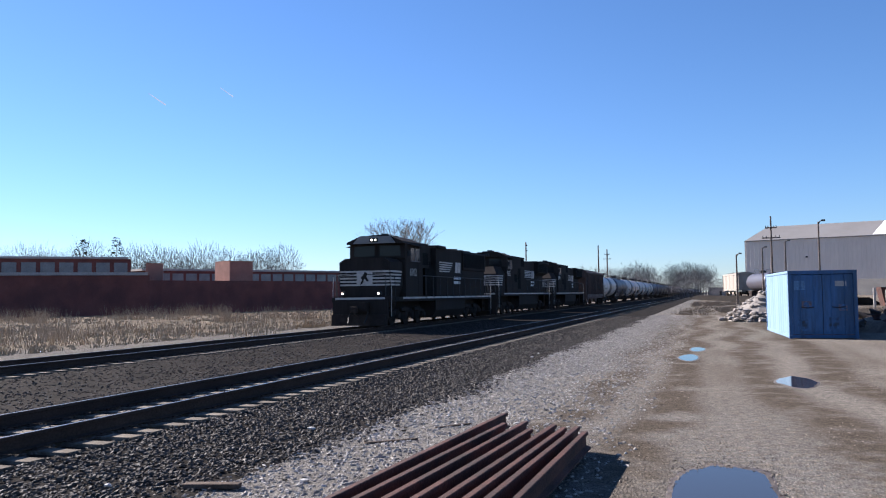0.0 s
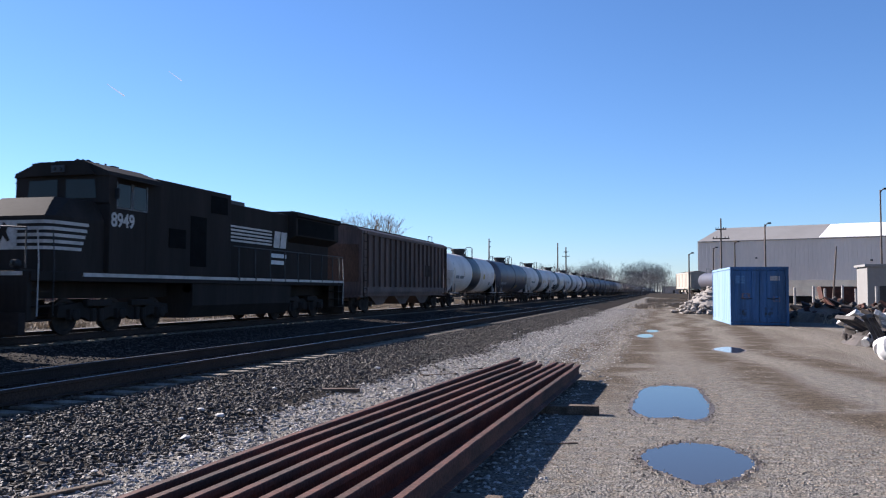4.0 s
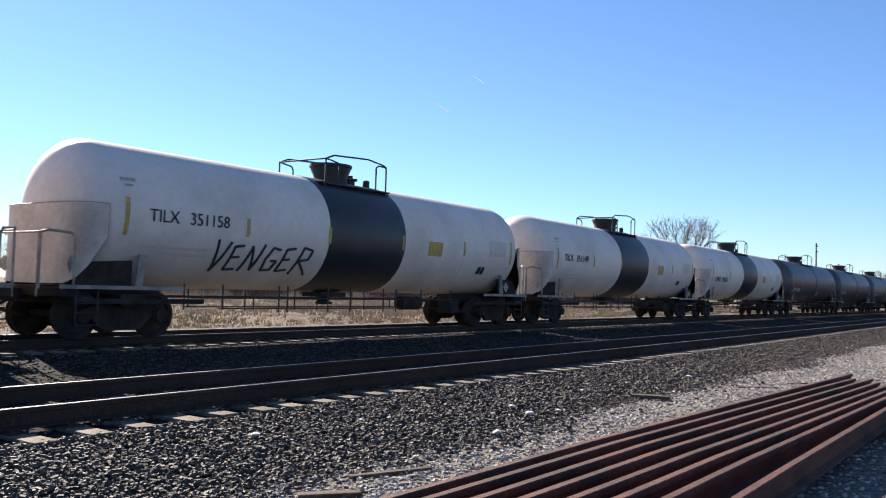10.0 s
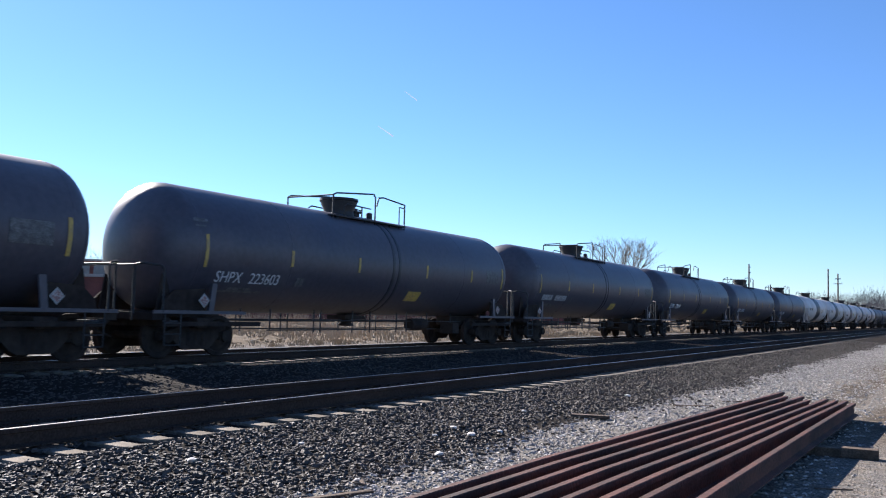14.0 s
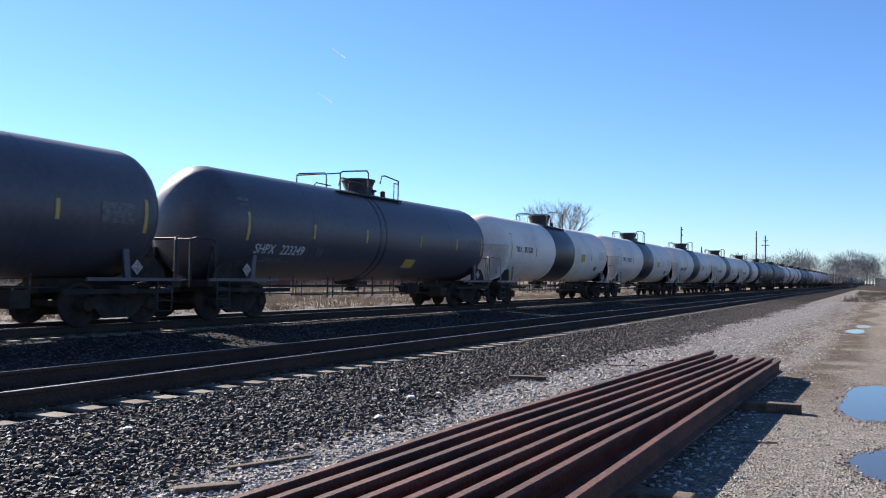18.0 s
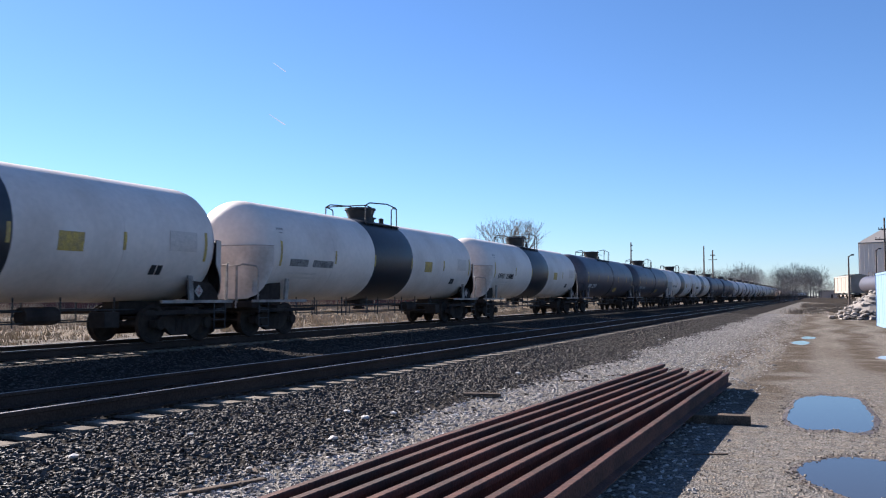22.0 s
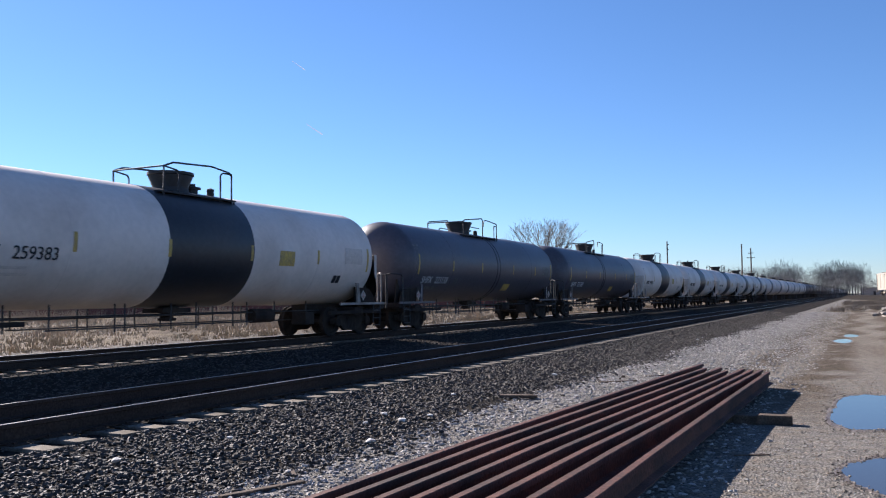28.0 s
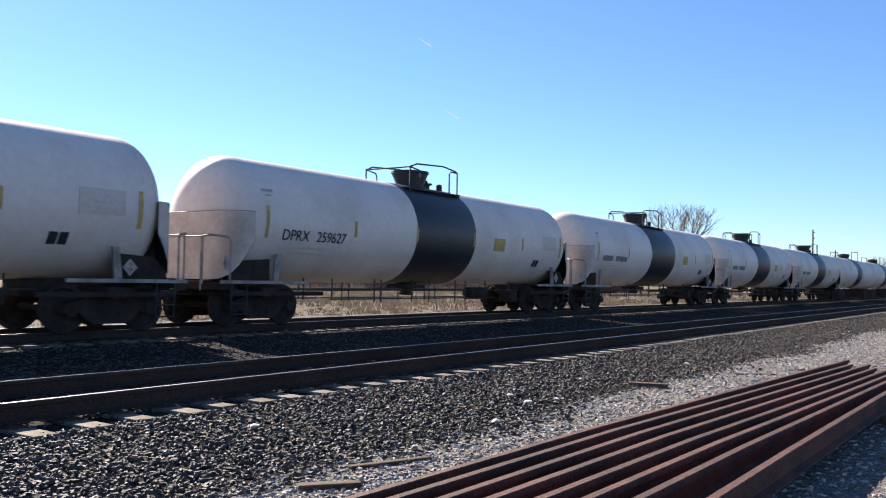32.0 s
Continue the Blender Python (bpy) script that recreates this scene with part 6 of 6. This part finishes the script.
def pole(name, az, dist, top, kind, label, lean=0.0):
    x, y = dist * math.sin(radians(az)), dist * math.cos(radians(az))
    t = thing(name, label, "pole")
    bm = bmesh.new()
    bar(bm, (x, y, -0.2), (x + lean, y, top), 0.085 * dist / 100 + 0.03, 8, 0.055 * dist / 100 + 0.02)
    part("shaft", bm, "pole", t)
    if kind == "cross":
        for z, w in ((top - 1.2, 0.55), (top - 2.2, 0.85)):
            bm = bmesh.new()
            box(bm, x - w, x + w, y - 0.06, y + 0.06, z, z + 0.11)
            arm = part("cross_arm", bm, "pole", t)
            for u in (-0.9, -0.5, 0.5, 0.9):
                bm = bmesh.new()
                bar(bm, (x + u * w, y, z + 0.10), (x + u * w, y, z + 0.28), 0.035, 6)
                part("insulator", bm, "dark_iron", arm)
    if kind == "lamp":
        bm = bmesh.new()
        tube(bm, [(x, y, top - 0.3), (x + 0.2, y, top + 0.05), (x + 0.6, y, top + 0.15)], 0.06)
        part("bracket", bm, "pole", t)
        bm = bmesh.new()
        box(bm, x + 0.30, x + 0.72, y - 0.15, y + 0.15, top + 0.04, top + 0.24, 0.06)
        part("lamp_head", bm, "dark_iron", t)
    if kind == "signal":
        for z in (top - 0.6, top - 1.5):
            bm = bmesh.new()
            box(bm, x + 0.06, x + 0.26, y - 0.1, y + 0.1, z, z + 0.16)
            part("bracket", bm, "dark_iron", t)
    return t


def high(el, dist):
    return 1.5 + dist * math.tan(radians(el))


block("far_shed", -1.0, 9.0, 420, 428, 3.6, "pale_edge", "low pale shed at the end of the line")
pole("utility_pole", 3.48, 95, high(4.64, 95), "cross", "dark wooden utility pole with two cross arms")
pole("lamp_post", 6.11, 110, high(4.2, 110), "lamp", "tall lamp post in the yard")
pole("lamp_post", 12.61, 100, high(6.05, 100), "lamp", "tall lamp post with a single head")
pole("lamp_post", 1.5, 130, high(2.4, 130), "lamp", "thin lamp post behind the parked cars")
pole("lamp_post", 3.0, 140, high(2.75, 140), "lamp", "thin lamp post before the warehouse")
pole("lamp_post", 4.3, 140, high(3.1, 140), "lamp", "thin lamp post before the warehouse")
pole("wooden_pole", 9.9, 105, high(2.75, 105), "plain", "bare wooden pole in the yard", 0.5)
pole("wooden_pole", 13.3, 95, high(4.1, 95), "plain", "bare wooden pole leaning slightly", 0.6)
pole("signal_mast", -11.46, 150, high(3.48, 150), "signal", "thin mast with small brackets beyond the tracks")
pole("wooden_pole", -6.9, 190, high(3.18, 190), "plain", "bare wooden pole beyond the train")
pole("utility_pole", -6.36, 200, high(2.9, 200), "cross", "far utility pole with cross arms")
pole("wooden_pole", -10.2, 210, high(2.2, 210), "plain", "far bare wooden pole beyond the train")


def brick_works():
    """A long low brick factory with a glazed clerestory, beyond the grass."""
    t = thing("brick_factory", "long low dark red brick factory with clerestory windows and a lighter brick tower", "building", kind="structure")

    def at(az, d):
        return Vector((d * math.sin(radians(az)), d * math.cos(radians(az)), 0))

    def panel(name, p, q, z0, z1, thick, m, lab="", parent=t):
        n = Vector((-(q - p).y, (q - p).x, 0)).normalized() * thick
        if n.y < 0:
            n = -n
        v = [(p.x, p.y, z0), (q.x, q.y, z0), (q.x, q.y, z1), (p.x, p.y, z1)]
        w = [(c[0] + n.x, c[1] + n.y, c[2]) for c in v]
        return raw(name, v + w, [(0, 1, 2, 3), (7, 6, 5, 4), (0, 4, 5, 1), (1, 5, 6, 2), (2, 6, 7, 3), (3, 7, 4, 0)], m, parent, lab)

    a, b, c = at(-62, 118), at(-34.9, 112), at(-22, 135)
    panel("wall", a, b, -0.2, 4.7, 14, "brick")
    panel("roof_edge", a - Vector((0, 0.3, 0)), b - Vector((0, 0.3, 0)), 4.7, 5.05, 14, "pale_edge", "pale lit roof edge")
    panel("rear_wall", b, c, -0.2, 4.1, 12, "brick")
    e, f = at(-62, 138), at(-36.2, 132)
    panel("clerestory_wall", e, f, 4.5, 7.5, 8, "brick", "dark clerestory")
    for k in range(26):
        p0 = e + (f - e) * ((k + 0.12) / 26)
        p1 = e + (f - e) * ((k + 0.88) / 26)
        panel("clerestory_window", p0 - Vector((0.05, 0.2, 0)), p1 - Vector((0.05, 0.2, 0)), 5.1, 7.0, 0.1, "far_window", "grimy window")
    panel("clerestory_roof", e - Vector((0, 0.5, 0)), f - Vector((0, 0.5, 0)), 7.5, 7.8, 9, "pale_edge")
    g, h = at(-35.5, 142), at(-20, 168)
    panel("rear_clerestory", g, h, 3.8, 6.2, 9, "brick")
    for k in range(22):
        p0 = g + (h - g) * ((k + 0.1) / 22)
        p1 = g + (h - g) * ((k + 0.9) / 22)
        panel("clerestory_window", p0 - Vector((0.05, 0.2, 0)), p1 - Vector((0.05, 0.2, 0)), 4.2, 5.8, 0.1, "far_window", "grimy window")
    panel("rear_roof", g - Vector((0, 0.5, 0)), h - Vector((0, 0.5, 0)), 6.2, 6.5, 9, "pale_edge")
    panel("tower", at(-30.3, 128), at(-28.9, 130), -0.2, 7.1, 4, "brick_light", "light red brick tower")
    panel("side_tower", at(-35.2, 118), at(-34.2, 118), -0.2, 6.4, 4, "brick_light", "light red brick stair tower")
    for az in (-60, -55, -50, -46, -41, -38):
        p0 = at(az, 113)
        panel("loading_door", p0, p0 + (b - a).normalized() * 2.6, 0, 2.9, 0.12, "dark_iron", "dark loading door")
    return t


brick_works()


def limb(bm, p, way, length, r, depth, rng, twigs):
    q = p + way * length
    bar(bm, p, q, r, 5 if depth > 2 else 4 if depth > 1 else 3, r * 0.62)
    if depth == 0:
        return
    for k in range(3 if depth > 1 else 3):
        axis = Vector((rng.uniform(-1, 1), rng.uniform(-1, 1), rng.uniform(-0.25, 0.6)))
        w = (way * 1.15 + axis * (0.75 if depth > 1 else 0.85)).normalized()
        s = p.lerp(q, rng.uniform(0.55, 1.0)) if k else q
        limb(bm, s, w, length * rng.uniform(0.62, 0.82), r * 0.58, depth - 1, rng, twigs)


def bare_tree(x, y, h, seed, label, depth=5, group="", spread=1.0, fork=True):
    t = thing("bare_tree", label, "tree", group)
    rng = random.Random(seed)
    bm = bmesh.new()
    bar(bm, (0, 0, -0.3), (0.1, 0, h * 0.2), h * 0.024, 8, h * 0.018)
    trunk = part("trunk", bm, "bark", t)
    bm = bmesh.new()
    for k in range(5):
        a = 6.28 * k / 5 + rng.uniform(-0.4, 0.4)
        way = Vector((math.cos(a) * 0.62 * spread, math.sin(a) * 0.62 * spread, rng.uniform(0.75, 1.1))).normalized()
        limb(bm, Vector((0.1, 0, h * rng.uniform(0.1, 0.2))), way, h * 0.27, h * 0.011, depth - 1, rng, None)
    part("crown", bm, "bark", t, "bare branches and twigs")
    t.matrix_world = pose(x, y, 0)
    return t


bare_tree(110 * math.sin(radians(-19.6)), 110 * math.cos(radians(-19.6)), 12.6, 5, "bare spreading winter tree beyond the train", 6, spread=0.62)


def far_wood(name, az0, az1, dist, height, seed, label, n=40, pines=0):
    """A belt of far bare trees: many thin crossing twigs above short stems, one mesh."""
    rng = random.Random(seed)
    verts, faces = [], []

    def sliver(p, q, w):
        i = len(verts)
        side = Vector((w, 0, 0)) if abs((q - p).x) < abs((q - p).z) else Vector((0, 0, w))
        verts.extend([tuple(p - side), tuple(p + side), tuple(q + side * 0.4), tuple(q - side * 0.4)])
        faces.append((i, i + 1, i + 2, i + 3))

    for k in range(n):
        az = radians(az0 + (az1 - az0) * (k + rng.uniform(-0.4, 0.4)) / n)
        d = dist * rng.uniform(0.93, 1.07)
        base = Vector((d * math.sin(az), d * math.cos(az), 0))
        h = height * rng.uniform(0.6, 1.0)
        sliver(base, base + Vector((0, 0, h * 0.6)), 0.012 * h)
        mid = base + Vector((0, 0, h * 0.58))
        for j in range(400):
            g = Vector((rng.gauss(0, 1), rng.gauss(0, 1), rng.gauss(0, 1))).normalized() * rng.random() ** 0.4
            p = mid + Vector((g.x * 0.34 * h, g.y * 0.34 * h, g.z * 0.38 * h))
            w = (g + Vector((rng.uniform(-0.5, 0.5), rng.uniform(-0.5, 0.5), 0.35 + rng.uniform(-0.3, 0.5)))).normalized()
            sliver(p, p + w * h * rng.uniform(0.06, 0.14), 0.0022 * h)
    ob = raw(name, [tuple(v) for v in verts], faces, "twig")
    return tagged(ob, label, "trees", kind="stuff")


far_wood("far_trees", -11.5, -4.2, 300, 11.5, 2, "belt of far bare trees along the line", 46)
far_wood("far_trees", -5.0, -3.4, 320, 13, 12, "belt of far bare trees along the line", 14)
far_wood("far_trees", -2.6, 0.0, 300, 12.5, 3, "rounded clump of bare trees at the end of the line", 34)
far_wood("far_trees", -62, -27, 330, 22.5, 4, "belt of bare trees behind the brick factory", 150)
far_wood("far_trees", -27, -12, 420, 14, 9, "belt of far bare trees behind the train", 50)
far_wood("far_trees", 0.0, 3.0, 600, 10, 6, "low far bare trees at the horizon", 16)


def evergreen(az, d, h, seed):
    rng = random.Random(seed)
    t = thing("evergreen_tree", "dark evergreen tree behind the brick factory", "tree", "evergreens")
    bm = bmesh.new()
    bar(bm, (0, 0, -0.2), (0, 0, h * 0.9), 0.3, 6, 0.05)
    part("trunk", bm, "bark", t)
    bm = bmesh.new()
    for k in range(400):
        e = rng.random() ** 0.7
        z, R = h * (0.12 + 0.88 * e), h * 0.30 * (1 - e) ** 0.7 + 0.4
        a, r = rng.uniform(0, 6.28), R * rng.uniform(0.4, 1.1)
        p = Vector((r * math.cos(a), r * math.sin(a), z))
        s = rng.uniform(0.3, 0.8)
        v = [bm.verts.new(p + Vector((rng.uniform(-s, s), rng.uniform(-s, s), rng.uniform(-s, s) * 0.6))) for _ in range(3)]
        bm.faces.new(v)
    part("crown", bm, "pine", t, "dark needles")
    t.matrix_world = pose(d * math.sin(radians(az)), d * math.cos(radians(az)), 0)


evergreen(-39.6, 290, 20.5, 1)
evergreen(-37.7, 290, 21.5, 2)
evergreen(-46.5, 300, 21.0, 3)


def parked_cars():
    a = covered_hopper("tan_hopper", "tan covered hopper car with rounded bays parked on a siding", True)
    a.matrix_world = pose(5.0, 184, 0.6, 0, 0, 8)
    tagged(a, group="parked rail cars")
    c = far_tank_car(True)
    tagged(c, "dark tank car parked on a siding behind the rubble", "tank car", "parked rail cars")
    c.matrix_world = pose(8.7, 164.6, 0.6, 0, 0, 8)
    bm = bmesh.new()
    prism(bm, [(-4.2, -0.1), (4.2, -0.1), (2.4, 0.84), (-2.4, 0.84)], "y", -60, 60)
    bank = tagged(part("siding_bank", bm, "ballast"), "low stone bank under the siding", "track bed", kind="structure")
    bank.matrix_world = pose(6.8, 174, 0.1, 0, 0, 8)


parked_cars()


def grass_field():
    rng = np.random.RandomState(8)
    n = 9000
    x = -22.6 - 40 * rng.uniform(0, 1, n) ** 1.6
    y = -8 + 150 * rng.uniform(0, 1, n) ** 1.2
    clump = np.array([noise.noise((a * 0.22, b * 0.16, 0.0)) for a, b in zip(x, y)])
    keep = clump > rng.uniform(-0.6, 0.3, n)
    x, y = x[keep], y[keep]
    verts, faces = [], []
    for a, b, c in zip(x, y, clump[keep]):
        h = (0.10 + 0.26 * max(0, c)) * rng.uniform(0.5, 1.5)
        for k in range(7):
            ang, r = rng.uniform(0, 6.28), rng.uniform(0.02, 0.22)
            bx, by = a + r * math.cos(ang), b + r * math.sin(ang)
            lx, ly = rng.uniform(-0.6, 0.6) * h, rng.uniform(-0.6, 0.6) * h
            i = len(verts)
            w = 0.014
            verts += [(bx - w, by - w, -0.03), (bx + w, by + w, -0.03), (bx + lx, by + ly, h)]
            faces.append((i, i + 1, i + 2))
    tagged(raw("dry_grass", verts, faces, "blade"), "tufts of tan dry grass beyond the tracks", "grass", kind="stuff")
    verts, faces = [], []
    rng2 = random.Random(3)
    for k in range(520):
        az, d = radians(rng2.uniform(-58, -24)), rng2.uniform(40, 106)
        base = Vector((d * math.sin(az), d * math.cos(az), 0))
        if rng2.random() > 0.28 + 0.9 * noise.noise((base.x * 0.08, base.y * 0.08, 5)):
            continue
        for j in range(46):
            h = rng2.uniform(0.3, 1.0) * (0.35 + d / 80)
            a = rng2.uniform(0, 6.28)
            p = base + Vector((rng2.uniform(-1, 1), rng2.uniform(-1, 1), 0))
            q = p + Vector((math.cos(a) * h * 0.35, math.sin(a) * h * 0.35, h))
            i = len(verts)
            verts += [(p.x - 0.02, p.y, -0.05), (p.x + 0.02, p.y, -0.05), tuple(q)]
            faces.append((i, i + 1, i + 2))
    tagged(raw("dead_weeds", verts, faces, "weed"), "tall brown dead weeds before the brick factory", "weeds", kind="stuff")


grass_field()


def scrub(name, x0, x1, y0, y1, count, tall, label, seed):
    """Dead stalks over a strip of rough ground."""
    rng = random.Random(seed)
    verts, faces = [], []
    for k in range(count):
        cx, cy = rng.uniform(x0, x1), rng.uniform(y0, y1)
        if noise.noise((cx * 0.25, cy * 0.12, 3.0)) < rng.uniform(-0.4, 0.2):
            continue
        for j in range(22):
            h, a = tall * rng.uniform(0.4, 1.1), rng.uniform(0, 6.28)
            px, py = cx + rng.gauss(0, 0.3), cy + rng.gauss(0, 0.3)
            i = len(verts)
            verts += [(px - 0.012, py, -0.03), (px + 0.012, py, -0.03), (px + math.cos(a) * h * 0.4, py + math.sin(a) * h * 0.4, h)]
            faces.append((i, i + 1, i + 2))
    return tagged(raw(name, verts, faces, "weed"), label, "weeds", kind="stuff")


scrub("yard_scrub", 7.5, 24, 36, 88, 700, 0.55, "brown dead scrub round the scrap heaps", 21)
scrub("siding_scrub", -2.5, 9, 75, 150, 420, 0.5, "brown dead scrub beside the siding", 22)


def vapour_trail(az0, el0, az1, el1, width, label):
    """A short thin vapour trail high and far off."""
    D = 4200

    def at(az, el):
        return Vector((math.sin(radians(az)) * math.cos(radians(el)), math.cos(radians(az)) * math.cos(radians(el)), math.sin(radians(el)))) * D
    p, q = at(az0, el0), at(az1, el1)
    bm = bmesh.new()
    bar(bm, p - (p + q) / 2, q - (p + q) / 2, width * 0.35, 6, width)
    ob = tagged(part("vapour_trail", bm, "trail"), label, "vapour trail", "vapour trails")
    ob.matrix_world = Matrix.Translation((p + q) / 2)
    return ob, (p + q) / 2


TRAILS = [(*vapour_trail(-36.0, 12.5, -34.95, 11.85, 3.4, "thin white vapour trail, lower in the sky"), (0.85, -1.0)), (*vapour_trail(-33.3, 14.2, -32.45, 13.65, 2.6, "thin white vapour trail, higher in the sky"), (-3.0, 1.45))]


# ---- the train's run: towards the camera, slowly losing speed ----
def along(t):
    return 119.97 - 17.644 * t + 0.0071 * t * t


def motions():
    for car, off in TRAIN:
        walk(car, [(t, pose(TRACK_2, along(t) + off, 0)) for t in (0, 4, 8, 12, 16, 20, 24, 28, 32)])
    for ob, mid, (daz, del_) in TRAILS:
        r = mid.length
        az, el = math.atan2(mid.x, mid.y), math.asin(mid.z / r)
        rows = []
        for t in (0, 9, 29, 32):
            a, e = az + radians(daz) * (t - 9) / 20, el + radians(del_) * (t - 9) / 20
            rows.append((t, Matrix.Translation((r * math.sin(a) * math.cos(e), r * math.cos(a) * math.cos(e), r * math.sin(e)))))
        walk(ob, rows)


motions()
